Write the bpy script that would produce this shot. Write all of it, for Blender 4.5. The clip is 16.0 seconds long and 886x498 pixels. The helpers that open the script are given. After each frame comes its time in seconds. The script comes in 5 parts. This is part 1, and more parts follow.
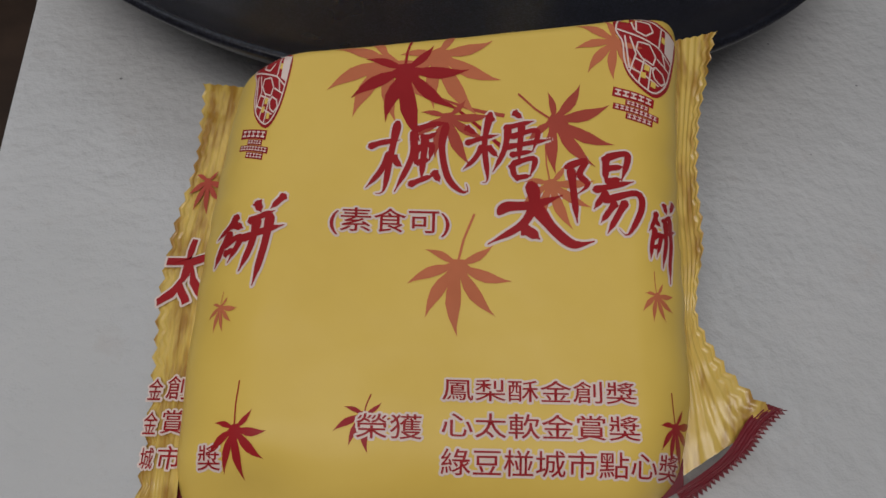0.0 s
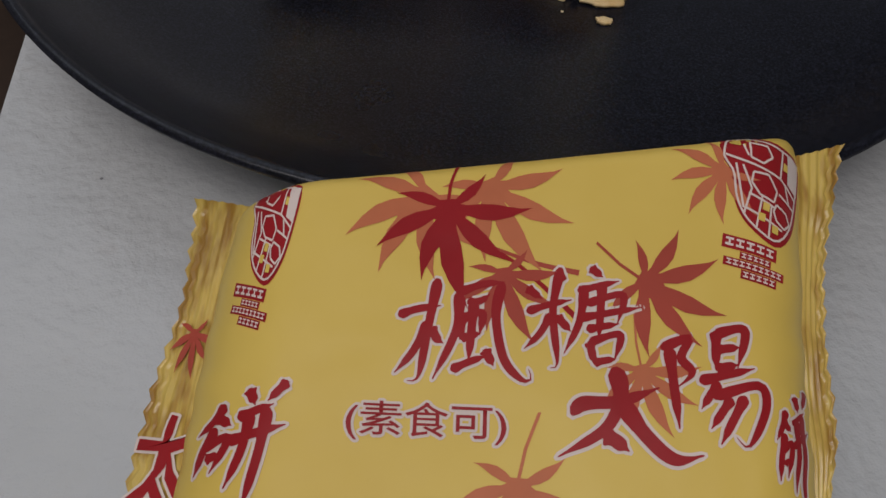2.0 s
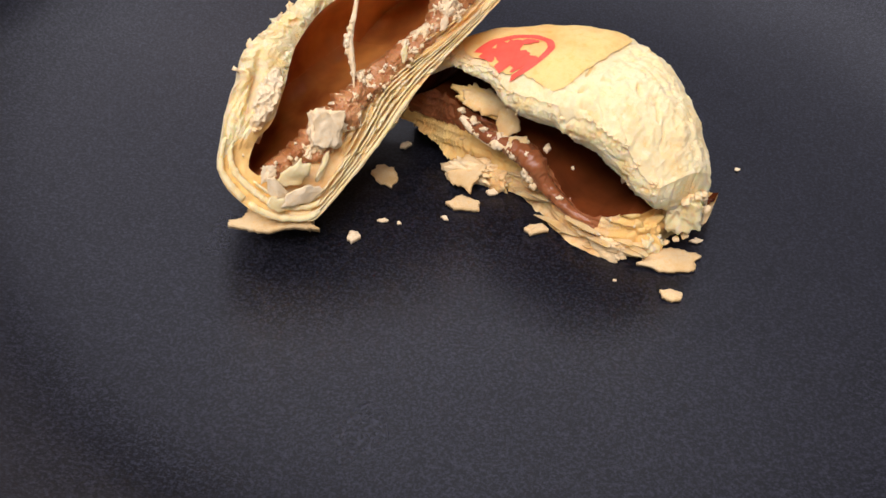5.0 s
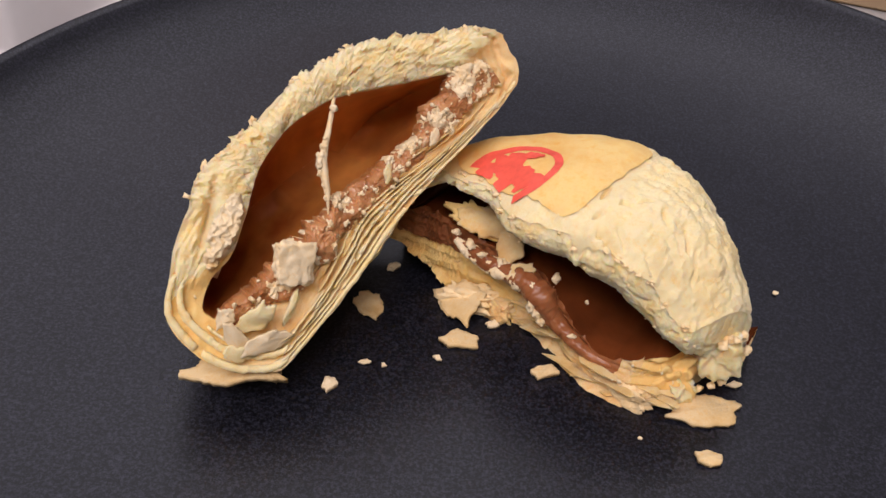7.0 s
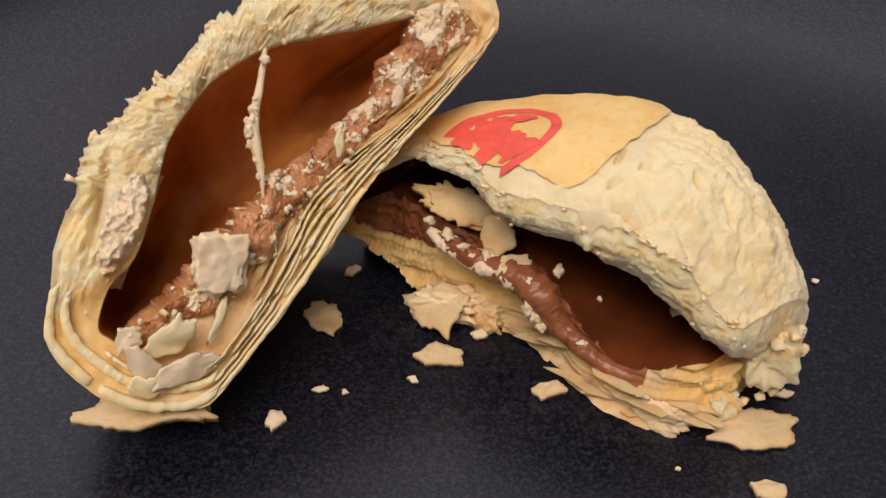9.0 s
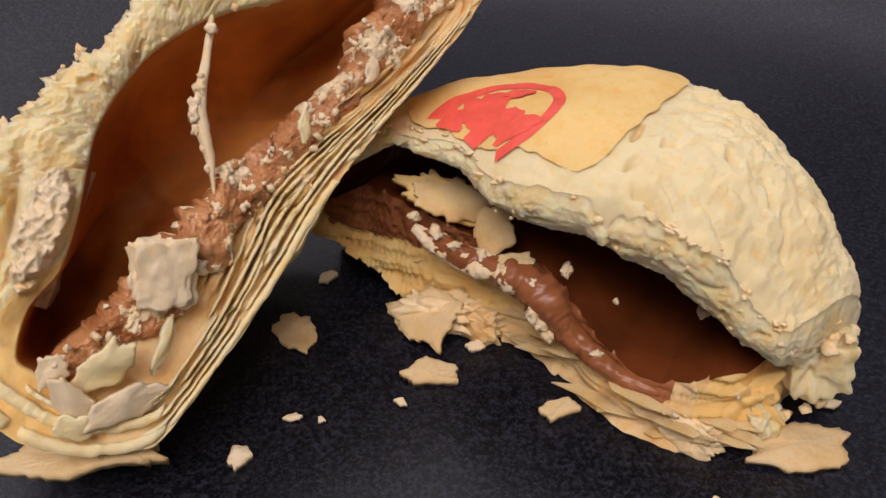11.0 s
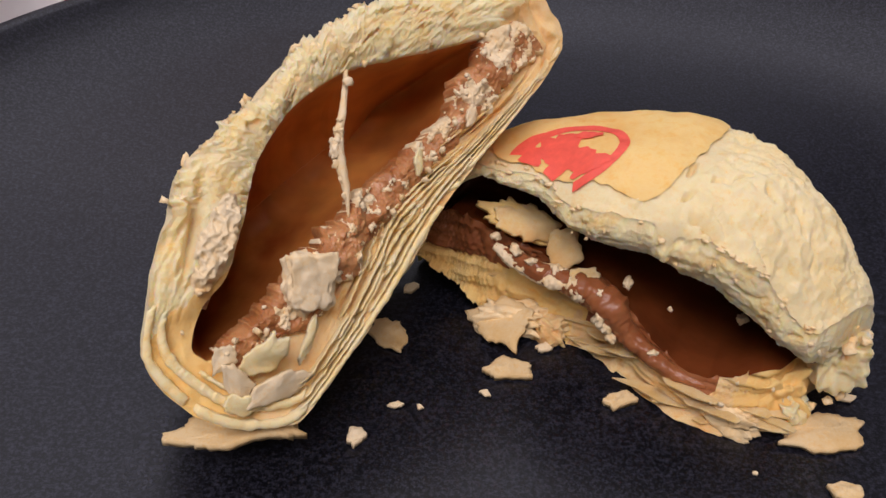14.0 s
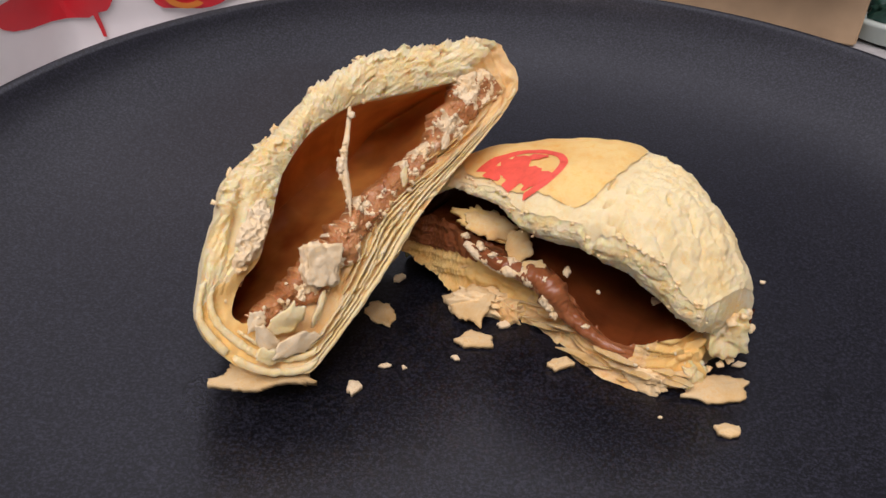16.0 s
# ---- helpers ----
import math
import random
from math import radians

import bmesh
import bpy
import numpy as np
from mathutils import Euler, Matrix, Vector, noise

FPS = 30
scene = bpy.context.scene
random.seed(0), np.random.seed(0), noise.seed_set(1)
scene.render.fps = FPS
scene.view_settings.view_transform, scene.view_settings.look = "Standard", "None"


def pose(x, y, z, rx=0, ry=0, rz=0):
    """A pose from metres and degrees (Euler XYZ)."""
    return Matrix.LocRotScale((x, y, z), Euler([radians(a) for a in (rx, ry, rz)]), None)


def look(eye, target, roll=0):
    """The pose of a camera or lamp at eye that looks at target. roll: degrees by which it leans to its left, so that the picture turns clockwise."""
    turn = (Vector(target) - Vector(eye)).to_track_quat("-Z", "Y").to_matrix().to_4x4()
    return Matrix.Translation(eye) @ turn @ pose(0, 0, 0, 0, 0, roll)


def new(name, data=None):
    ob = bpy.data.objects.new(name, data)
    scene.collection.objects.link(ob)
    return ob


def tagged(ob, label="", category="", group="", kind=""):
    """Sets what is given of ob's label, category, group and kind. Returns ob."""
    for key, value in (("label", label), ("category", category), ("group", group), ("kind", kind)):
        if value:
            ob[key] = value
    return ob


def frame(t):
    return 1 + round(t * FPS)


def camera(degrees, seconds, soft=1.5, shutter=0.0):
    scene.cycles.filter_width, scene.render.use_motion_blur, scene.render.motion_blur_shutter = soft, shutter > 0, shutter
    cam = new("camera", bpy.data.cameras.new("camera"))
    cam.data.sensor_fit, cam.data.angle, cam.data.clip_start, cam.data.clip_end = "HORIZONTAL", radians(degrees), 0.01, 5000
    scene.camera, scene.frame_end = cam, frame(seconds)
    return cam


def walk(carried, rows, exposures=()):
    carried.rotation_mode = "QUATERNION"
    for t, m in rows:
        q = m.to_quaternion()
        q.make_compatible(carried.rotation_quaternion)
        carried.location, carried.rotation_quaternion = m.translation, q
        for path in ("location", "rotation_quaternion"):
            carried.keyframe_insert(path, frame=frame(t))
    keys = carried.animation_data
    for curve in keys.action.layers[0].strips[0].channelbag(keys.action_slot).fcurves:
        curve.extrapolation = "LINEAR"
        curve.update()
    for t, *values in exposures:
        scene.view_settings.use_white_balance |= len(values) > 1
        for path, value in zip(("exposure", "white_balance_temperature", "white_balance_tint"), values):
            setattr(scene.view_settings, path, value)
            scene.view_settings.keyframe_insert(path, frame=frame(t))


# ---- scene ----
cam = camera(56.8, 16.0)
METRES, EYE, TILT, LEAN, TURN = 0.28, 0.16, -52.0, -3.6, 0.0
ROWS = [
    (0.0, 0.0, 0.0, 0.0, -0.0, 0.0, -0.0),
    (0.5, -0.009, 0.023, 0.0101, 0.35, 0.15, -0.19),
    (1.0, -0.0195, 0.0482, 0.0338, 0.82, 0.48, -0.43),
    (1.5, -0.0189, 0.097, 0.0726, 1.31, 0.63, -0.57),
    (2.0, -0.0177, 0.1503, 0.1061, 1.66, 0.96, -0.72),
    (2.5, -0.0153, 0.1851, 0.1362, 1.96, 1.4, -0.88),
    (3.0, -0.0159, 0.2363, 0.1766, 2.11, 2.24, -0.93),
    (3.5, -0.0246, 0.2667, 0.2212, 2.31, 3.24, -0.99),
    (4.0, -0.0226, 0.2745, 0.2422, 2.48, 4.43, -0.98),
    (4.5, -0.0231, 0.3058, 0.2731, 2.84, 5.87, -1.01),
    (5.0, -0.0213, 0.3362, 0.2986, 3.13, 7.29, -1.02),
    (7.5, -0.0186, 0.4336, 0.3706, 3.48, 12.57, -0.49),
    (8.0, -0.029, 0.4481, 0.3701, 2.96, 13.17, 0.13),
    (8.5, -0.0359, 0.4907, 0.3694, 2.08, 13.47, 1.17),
    (9.0, -0.0312, 0.539, 0.3715, 1.45, 13.56, 2.39),
    (9.5, -0.0295, 0.5664, 0.3773, 0.74, 13.55, 3.59),
    (12.0, -0.0469, 0.6035, 0.3861, 0.82, 13.91, 4.48),
    (12.5, -0.078, 0.5886, 0.3838, 0.56, 14.14, 4.35),
    (13.0, -0.0797, 0.572, 0.3804, 0.18, 14.34, 4.22),
    (13.5, -0.0802, 0.5524, 0.3754, 0.27, 14.68, 4.06),
    (14.0, -0.0827, 0.5305, 0.3697, 0.12, 14.92, 3.91),
    (14.5, -0.0799, 0.5078, 0.3614, -0.05, 15.23, 3.78),
    (15.0, -0.0786, 0.4739, 0.3486, -0.03, 15.5, 3.63),
    (15.5, -0.0755, 0.4375, 0.3385, -0.14, 15.81, 3.52),
    (16.0, -0.0734, 0.4118, 0.3213, -0.18, 16.13, 3.41),
]
walk(cam, [(t, pose(0, 0, EYE, TILT, LEAN, TURN) @ pose(METRES * x, METRES * y, METRES * z, 90 + pitch, roll, yaw)) for t, x, y, z, yaw, pitch, roll in ROWS],
     [(0.0, -1.47, 6500, 10), (1.0, -1.50, 6500, 10), (1.5, -1.58, 6500, 10), (2.0, -1.52, 6400, 11), (3.0, -0.98, 6200, 12), (3.5, -0.56, 6250, 14), (4.0, -0.14, 6400, 17), (4.5, -0.04, 6500, 19), (5.0, -0.14, 6600, 21), (7.5, -0.50, 6850, 24), (9.5, -0.58, 6900, 24), (14.0, -0.61, 6700, 24), (16.0, -0.47, 6700, 23)])

# ---------------------------------------------------------------- world, lamps
world = bpy.data.worlds.new("world")
world.use_nodes = True
scene.world = world
world.node_tree.nodes["Background"].inputs[0].default_value = (0.9, 0.95, 1.0, 1)
world.node_tree.nodes["Background"].inputs[1].default_value = 0.05


def area_lamp(name, at, target, sx, sy, watts, colour):
    data = bpy.data.lights.new(name, "AREA")
    data.shape, data.size, data.size_y, data.energy, data.color = "RECTANGLE", sx, sy, watts, colour
    ob = new(name, data)
    ob.matrix_world = look(at, target)
    return ob


# Assumed main light, no lamp is seen; set southward to brighten the torn fronts.
area_lamp("unseen_overhead_light", (-0.3, -0.72, 1.62), (-0.3, -0.72, 0), 1.5, 0.9, 54, (1.0, 0.955, 0.94))
# Added panel without a known source, brightens the reflection on the plate.
area_lamp("unseen_overhead_light", (-0.62, 1.30, 1.62), (-0.62, 1.30, 0), 2.7, 1.7, 28, (0.86, 0.92, 1.0))


# ---------------------------------------------------------------- materials
def material(name, colour, rough=0.6, metal=0.0, spec=0.5):
    m = bpy.data.materials.new(name)
    m.use_nodes = True
    b = m.node_tree.nodes["Principled BSDF"]
    b.inputs["Base Color"].default_value = (*colour, 1)
    b.inputs["Roughness"].default_value = rough
    b.inputs["Metallic"].default_value = metal
    b.inputs["Specular IOR Level"].default_value = spec
    return m, m.node_tree, b


def noise_node(nt, scale, detail=4.0, rough=0.6, stretch=(1, 1, 1)):
    tc = nt.nodes.new("ShaderNodeTexCoord")
    mp = nt.nodes.new("ShaderNodeMapping")
    mp.inputs["Scale"].default_value = stretch
    n = nt.nodes.new("ShaderNodeTexNoise")
    n.inputs["Scale"].default_value, n.inputs["Detail"].default_value, n.inputs["Roughness"].default_value = scale, detail, rough
    nt.links.new(tc.outputs["Object"], mp.inputs["Vector"])
    nt.links.new(mp.outputs["Vector"], n.inputs["Vector"])
    return n


def ramp(nt, source, stops):
    r = nt.nodes.new("ShaderNodeValToRGB")
    els = r.color_ramp.elements
    while len(els) < len(stops):
        els.new(0.5)
    for e, (p, c) in zip(els, stops):
        e.position, e.color = p, (*c, 1)
    nt.links.new(source, r.inputs["Fac"])
    return r


def mix(nt, fac, a, b, mode="MIX"):
    x = nt.nodes.new("ShaderNodeMix")
    x.data_type, x.blend_type = "RGBA", mode
    for sock, v in ((x.inputs[0], fac), (x.inputs[6], a), (x.inputs[7], b)):
        if isinstance(v, (int, float)):
            sock.default_value = v
        elif isinstance(v, tuple):
            sock.default_value = (*v, 1)
        else:
            nt.links.new(v, sock)
    return x.outputs[2]


def bump(nt, bsdf, source, strength, distance, after=None):
    b = nt.nodes.new("ShaderNodeBump")
    b.inputs["Strength"].default_value, b.inputs["Distance"].default_value = strength, distance
    nt.links.new(source, b.inputs["Height"])
    if after:
        nt.links.new(after.outputs["Normal"], b.inputs["Normal"])
    nt.links.new(b.outputs["Normal"], bsdf.inputs["Normal"])
    return b


def m_plain(name, colour, rough=0.6, vary=0.15, scale=200.0, bumps=0.0, spec=0.5):
    m, nt, b = material(name, colour, rough, spec=spec)
    n = noise_node(nt, scale)
    r = ramp(nt, n.outputs["Fac"], [(0.3, tuple(c * (1 - vary) for c in colour)), (0.7, tuple(min(1, c * (1 + vary)) for c in colour))])
    nt.links.new(r.outputs["Color"], b.inputs["Base Color"])
    if bumps:
        bump(nt, b, n.outputs["Fac"], 0.5, bumps)
    return m


def m_table():
    m, nt, b = material("white_leathered_plastic", (0.6, 0.6, 0.6), 0.26)
    big, mid = noise_node(nt, 14, 3), noise_node(nt, 60, 4)
    base = ramp(nt, big.outputs["Fac"], [(0.3, (0.50, 0.51, 0.51)), (0.7, (0.565, 0.57, 0.57))])
    stain = ramp(nt, mid.outputs["Fac"], [(0.62, (1, 1, 1)), (0.8, (0.93, 0.89, 0.87))])
    c = mix(nt, 1.0, base.outputs["Color"], stain.outputs["Color"], "MULTIPLY")
    vor = nt.nodes.new("ShaderNodeTexVoronoi")
    vor.inputs["Scale"].default_value = 55
    tc = nt.nodes.new("ShaderNodeTexCoord")
    nt.links.new(tc.outputs["Object"], vor.inputs["Vector"])
    speck = ramp(nt, vor.outputs["Distance"], [(0.016, (0.22, 0.21, 0.23)), (0.030, (1, 1, 1))])
    c = mix(nt, 0.7, c, speck.outputs["Color"], "MULTIPLY")
    nt.links.new(c, b.inputs["Base Color"])
    fine, wave = noise_node(nt, 420, 3, 0.6), noise_node(nt, 130, 2, 0.5)
    first = bump(nt, b, wave.outputs["Fac"], 0.5, 0.0018)
    bump(nt, b, fine.outputs["Fac"], 0.5, 0.0008, first)
    return m


def m_plate():
    m, nt, b = material("black_satin_stoneware", (0.011, 0.011, 0.013), 0.25, spec=0.38)
    fine, big = noise_node(nt, 1500, 3, 0.85), noise_node(nt, 22, 3)
    r = ramp(nt, fine.outputs["Fac"], [(0.45, (0.0025, 0.0028, 0.0046)), (0.66, (0.029, 0.031, 0.046))])
    nt.links.new(r.outputs["Color"], b.inputs["Base Color"])
    rr = ramp(nt, big.outputs["Fac"], [(0.3, (0.27,) * 3), (0.7, (0.34,) * 3)])
    nt.links.new(rr.outputs["Color"], b.inputs["Roughness"])
    bump(nt, b, fine.outputs["Fac"], 0.40, 0.00007)
    return m


def m_film():
    m, nt, b = material("yellow_printed_film", (0.66, 0.46, 0.09), 0.42, spec=0.25)
    n = noise_node(nt, 24, 4)
    r = ramp(nt, n.outputs["Fac"], [(0.3, (0.72, 0.50, 0.095)), (0.7, (0.78, 0.56, 0.125))])
    nt.links.new(r.outputs["Color"], b.inputs["Base Color"])
    bump(nt, b, n.outputs["Fac"], 0.25, 0.0012)
    return m


def m_seam():
    m, nt, b = material("crimped_yellow_film", (0.6, 0.40, 0.06), 0.28, spec=0.6)
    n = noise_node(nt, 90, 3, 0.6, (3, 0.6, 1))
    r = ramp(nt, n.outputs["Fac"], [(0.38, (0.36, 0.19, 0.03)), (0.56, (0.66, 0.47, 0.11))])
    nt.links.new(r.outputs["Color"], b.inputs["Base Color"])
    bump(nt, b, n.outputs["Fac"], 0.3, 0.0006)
    return m


def m_pastry(name, pale, gold, scale, depth, low=0.45, high=0.68, sss=0.6, rough=0.7, pores=0.0):
    m, nt, b = material(name, pale, rough, spec=0.3)
    big, fine, mid = noise_node(nt, scale, 5, 0.65), noise_node(nt, 2200, 6, 0.85), noise_node(nt, 420, 6, 0.75)
    r = ramp(nt, big.outputs["Fac"], [(low, pale), (high, gold)])
    # Both tints yellow the bump's low spots, painting warm translucent shade into pits.
    v = ramp(nt, mid.outputs["Fac"], [(0.30, (1.0, 0.86, 0.60)), (0.48, (1, 1, 1))])
    pit_glow = ramp(nt, fine.outputs["Fac"], [(0.38, (1.0, 0.86, 0.58)), (0.50, (1, 1, 1))])
    c = mix(nt, 1.0, r.outputs["Color"], v.outputs["Color"], "MULTIPLY")
    nt.links.new(mix(nt, 0.45, c, pit_glow.outputs["Color"], "MULTIPLY"), b.inputs["Base Color"])
    first = bump(nt, b, mid.outputs["Fac"], 0.4, depth * 3)
    last = bump(nt, b, fine.outputs["Fac"], 0.8, depth * 2.0, first)
    if pores:
        vor = nt.nodes.new("ShaderNodeTexVoronoi")
        vor.inputs["Scale"].default_value = 1150
        tc = nt.nodes.new("ShaderNodeTexCoord")
        warp = mix(nt, 0.012, tc.outputs["Object"], mid.outputs["Color"], "ADD")
        nt.links.new(warp, vor.inputs["Vector"])
        bump(nt, b, vor.outputs["Distance"], 0.3, pores, last)
    b.inputs["Subsurface Weight"].default_value = sss
    b.inputs["Subsurface Radius"].default_value = (0.0012, 0.0010, 0.0006)
    b.inputs["Subsurface Scale"].default_value = 1.0
    return m


def m_caramel(name, dark, light, rough, scale=90, depth=0.0004, smear=None):
    m, nt, b = material(name, dark, rough, spec=0.3)
    n, f = noise_node(nt, scale, 4, 0.55, (1, 1, 0.6)), noise_node(nt, 600, 3)
    stops = [(0.35, dark), (0.66, light)] + ([(0.72, smear)] if smear else [])
    r = ramp(nt, n.outputs["Fac"], stops)
    b.inputs["Subsurface Weight"].default_value = 0.2
    b.inputs["Subsurface Radius"].default_value = (0.004, 0.0016, 0.0006)
    b.inputs["Subsurface Scale"].default_value = 0.5
    nt.links.new(r.outputs["Color"], b.inputs["Base Color"])
    first = bump(nt, b, n.outputs["Fac"], 0.5, depth * 3)
    bump(nt, b, f.outputs["Fac"], 0.3, depth, first)
    return m


M_TABLE, M_PLATE, M_FILM, M_SEAM = m_table(), m_plate(), m_film(), m_seam()
M_CRUST = m_pastry("pale_flaky_crust", (0.99, 0.85, 0.52), (0.96, 0.76, 0.39), 120, 0.00014, 0.45, 0.70, 0.4)
M_GOLD = m_pastry("golden_baked_crust", (0.93, 0.67, 0.27), (0.86, 0.52, 0.16), 60, 0.00008, 0.45, 0.68, 0.3)
M_CRUMB = m_pastry("pale_open_crumb", (1.0, 0.83, 0.52), (0.98, 0.71, 0.34), 260, 0.00014, 0.44, 0.66, 1.0, 0.7, 0.0003)
M_CRISP = m_pastry("pale_torn_crumb", (1.0, 0.83, 0.52), (0.98, 0.71, 0.34), 260, 0.00010, 0.44, 0.66, 0.0)
M_BITS = m_pastry("pale_dry_crumb", (0.94, 0.81, 0.56), (0.88, 0.68, 0.38), 260, 0.00012, 0.45, 0.7, 0.0)
M_LAYER = m_pastry("golden_pastry_layers", (0.90, 0.68, 0.36), (0.80, 0.47, 0.17), 150, 0.00012, 0.42, 0.72, 0.5)
M_FLAKE = m_pastry("pastry_flake_skin", (0.88, 0.69, 0.39), (0.81, 0.55, 0.23), 150, 0.00012, 0.45, 0.68, 0.0)
# Light amber is raised in the base colour for light coming through the crust.
M_DARK = m_caramel("backlit_maple_filling", (0.30, 0.072, 0.012), (0.84, 0.37, 0.085), 0.5, 50, 0.0003)
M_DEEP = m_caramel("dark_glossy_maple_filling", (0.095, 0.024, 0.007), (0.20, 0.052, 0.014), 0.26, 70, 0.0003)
M_TOFFEE = m_caramel("smooth_toffee_filling", (0.23, 0.072, 0.025), (0.38, 0.145, 0.058), 0.28, 120, 0.0002)
M_SHEET = m_pastry("pale_pastry_sheet", (0.97, 0.83, 0.50), (0.92, 0.68, 0.30), 170, 0.00008, 0.42, 0.68, 0.5)
M_FILL = m_caramel("milky_brown_filling", (0.36, 0.14, 0.048), (0.58, 0.29, 0.125), 0.28, 260, 0.0004, (0.72, 0.52, 0.34))
M_STAMP = m_plain("red_food_dye", (0.96, 0.12, 0.08), 0.5, 0.15, 500)
M_RED = m_plain("crimson_ink", (0.33, 0.018, 0.022), 0.36, 0.1, 60, spec=0.12)
M_WHITE = m_plain("pale_outline_ink", (0.74, 0.62, 0.56), 0.38, 0.05, 60, spec=0.12)
M_SALMON = m_plain("salmon_ink", (0.56, 0.17, 0.08), 0.36, 0.1, 60, spec=0.12)
M_ROSE = m_plain("rose_ink", (0.42, 0.075, 0.05), 0.36, 0.1, 60, spec=0.12)
M_MAROON = m_plain("maroon_film", (0.16, 0.012, 0.02), 0.3, 0.1, 60)


# ---------------------------------------------------------------- mesh helpers
def mesh_of(name, verts, faces, smooth=True):
    me = bpy.data.meshes.new(name)
    me.from_pydata([tuple(v) for v in verts], [], faces)
    me.update()
    if smooth:
        me.polygons.foreach_set("use_smooth", [True] * len(me.polygons))
    return me


def part(name, me, mat, parent=None, label="", kind=""):
    """One mesh object under a thing or a part."""
    if isinstance(me, bmesh.types.BMesh):
        data = bpy.data.meshes.new(name)
        me.to_mesh(data)
        me.free()
        me = data
    ob = new(name, me)
    if mat and not me.materials:
        me.materials.append(mat)
    ob.parent = parent
    return tagged(ob, label, kind=kind)


def empty(name, at, label, category, group=""):
    ob = new(name)
    ob.matrix_world = at
    ob.empty_display_size = 0.01
    return tagged(ob, label, category, group)


def grid_faces(nu, nv, start=0, close_u=False):
    """Faces of nu x nv points, index u * nv + v."""
    out = []
    for i in range(nu if close_u else nu - 1):
        k = (i + 1) % nu
        for j in range(nv - 1):
            out.append((start + i * nv + j, start + k * nv + j, start + k * nv + j + 1, start + i * nv + j + 1))
    return out


def spline(points, n, closed=False):
    """n points along a Catmull-Rom curve, evenly spaced by length."""
    p = np.array(points, float)
    m = len(p)
    segs = m if closed else m - 1
    fine = []
    for i in range(segs):
        a, b, c, d = (p[(i + k) % m] if closed else p[min(max(i + k, 0), m - 1)] for k in (-1, 0, 1, 2))
        for t in np.linspace(0, 1, 30, endpoint=False):
            fine.append(0.5 * (2 * b + (c - a) * t + (2 * a - 5 * b + 4 * c - d) * t**2 + (3 * b - a - 3 * c + d) * t**3))
    fine.append(p[0] if closed else p[-1])
    fine = np.array(fine)
    along = np.r_[0, np.cumsum(np.linalg.norm(np.diff(fine, axis=0), axis=1))]
    want = np.linspace(0, along[-1], n, endpoint=not closed)
    return np.stack([np.interp(want, along, fine[:, k]) for k in range(p.shape[1])], 1)


def rough(p, scale, octaves=3):
    return noise.fractal(Vector(p) * scale, 0.7, 2.0, octaves)


def grit(p, scale, octaves=4):
    """Coarse, sharp unevenness for torn crumb."""
    return noise.fractal(Vector(p) * scale, 0.28, 2.1, octaves)


def cells(p, scale):
    """A value from 0 to 1 that is constant in each cell, for flaky terraces."""
    c = noise.voronoi(Vector(p) * scale)[1][0]
    return 0.5 + 0.5 * noise.noise(c * 7.31)


def smooth(a, b, x):
    t = min(1.0, max(0.0, (x - a) / (b - a)))
    return t * t * (3 - 2 * t)


def box(name, sx, sy, sz, mat, parent, at, bevel=0.002, label="", kind=""):
    bm = bmesh.new()
    bmesh.ops.create_cube(bm, size=1)
    bmesh.ops.scale(bm, vec=(sx, sy, sz), verts=bm.verts)
    if bevel:
        bmesh.ops.bevel(bm, geom=bm.edges[:], offset=bevel, segments=3, affect="EDGES")
    ob = part(name, bm, mat, parent, label, kind)
    ob.location = at
    return ob


# ---------------------------------------------------------------- room and table
# Walls and ceiling are unseen additions; dark north and white ceiling shape plate reflections.
M_WALL = m_plain("grey_painted_wall", (0.34, 0.34, 0.36), 0.8, 0.08, 6)
M_NORTH = m_plain("dark_grey_wall", (0.05, 0.05, 0.056), 0.8, 0.1, 6)
M_CEIL = m_plain("white_ceiling", (0.75, 0.76, 0.78), 0.8, 0.04, 6)
M_FLOOR = m_plain("dark_brown_wood_floor", (0.06, 0.035, 0.022), 0.5, 0.4, 8)
M_WOOD = m_plain("brown_wood", (0.09, 0.05, 0.03), 0.5, 0.35, 30)
floor = tagged(box("floor", 4.2, 4.2, 0.05, M_FLOOR, None, (0, 0.3, -0.775), 0), kind="structure")
ceiling = tagged(box("ceiling", 4.2, 4.2, 0.05, M_CEIL, None, (0, 0.3, 1.725), 0), kind="structure")
for name, sx, sy, at in (("unseen_wall_north", 4.2, 0.1, (0, 2.45, 0.475)), ("wall_south", 4.2, 0.1, (0, -1.85, 0.475)), ("wall_west", 0.1, 4.2, (-2.15, 0.3, 0.475)), ("wall_east", 0.1, 4.2, (2.15, 0.3, 0.475))):
    tagged(box(name, sx, sy, 2.45, M_NORTH if name == "unseen_wall_north" else M_WALL, None, at, 0), kind="structure")

table = empty("table", pose(0.3765, 0.36, -0.75, 0, 0, 8.5), "white textured plastic tabletop with dark flecks", "table")
slab = box("tabletop", 1.02, 1.3, 0.03, M_TABLE, table, (-0.0, 0, 0.735), 0.004)
for sx in (-0.45, 0.45):
    for sy in (-0.58, 0.58):
        box("leg", 0.05, 0.05, 0.72, M_WOOD, table, (sx, sy, 0.36), 0.004)

# ---------------------------------------------------------------- plate
PX, PY = 0.0086, 0.2870
FLOOR = 0.0105
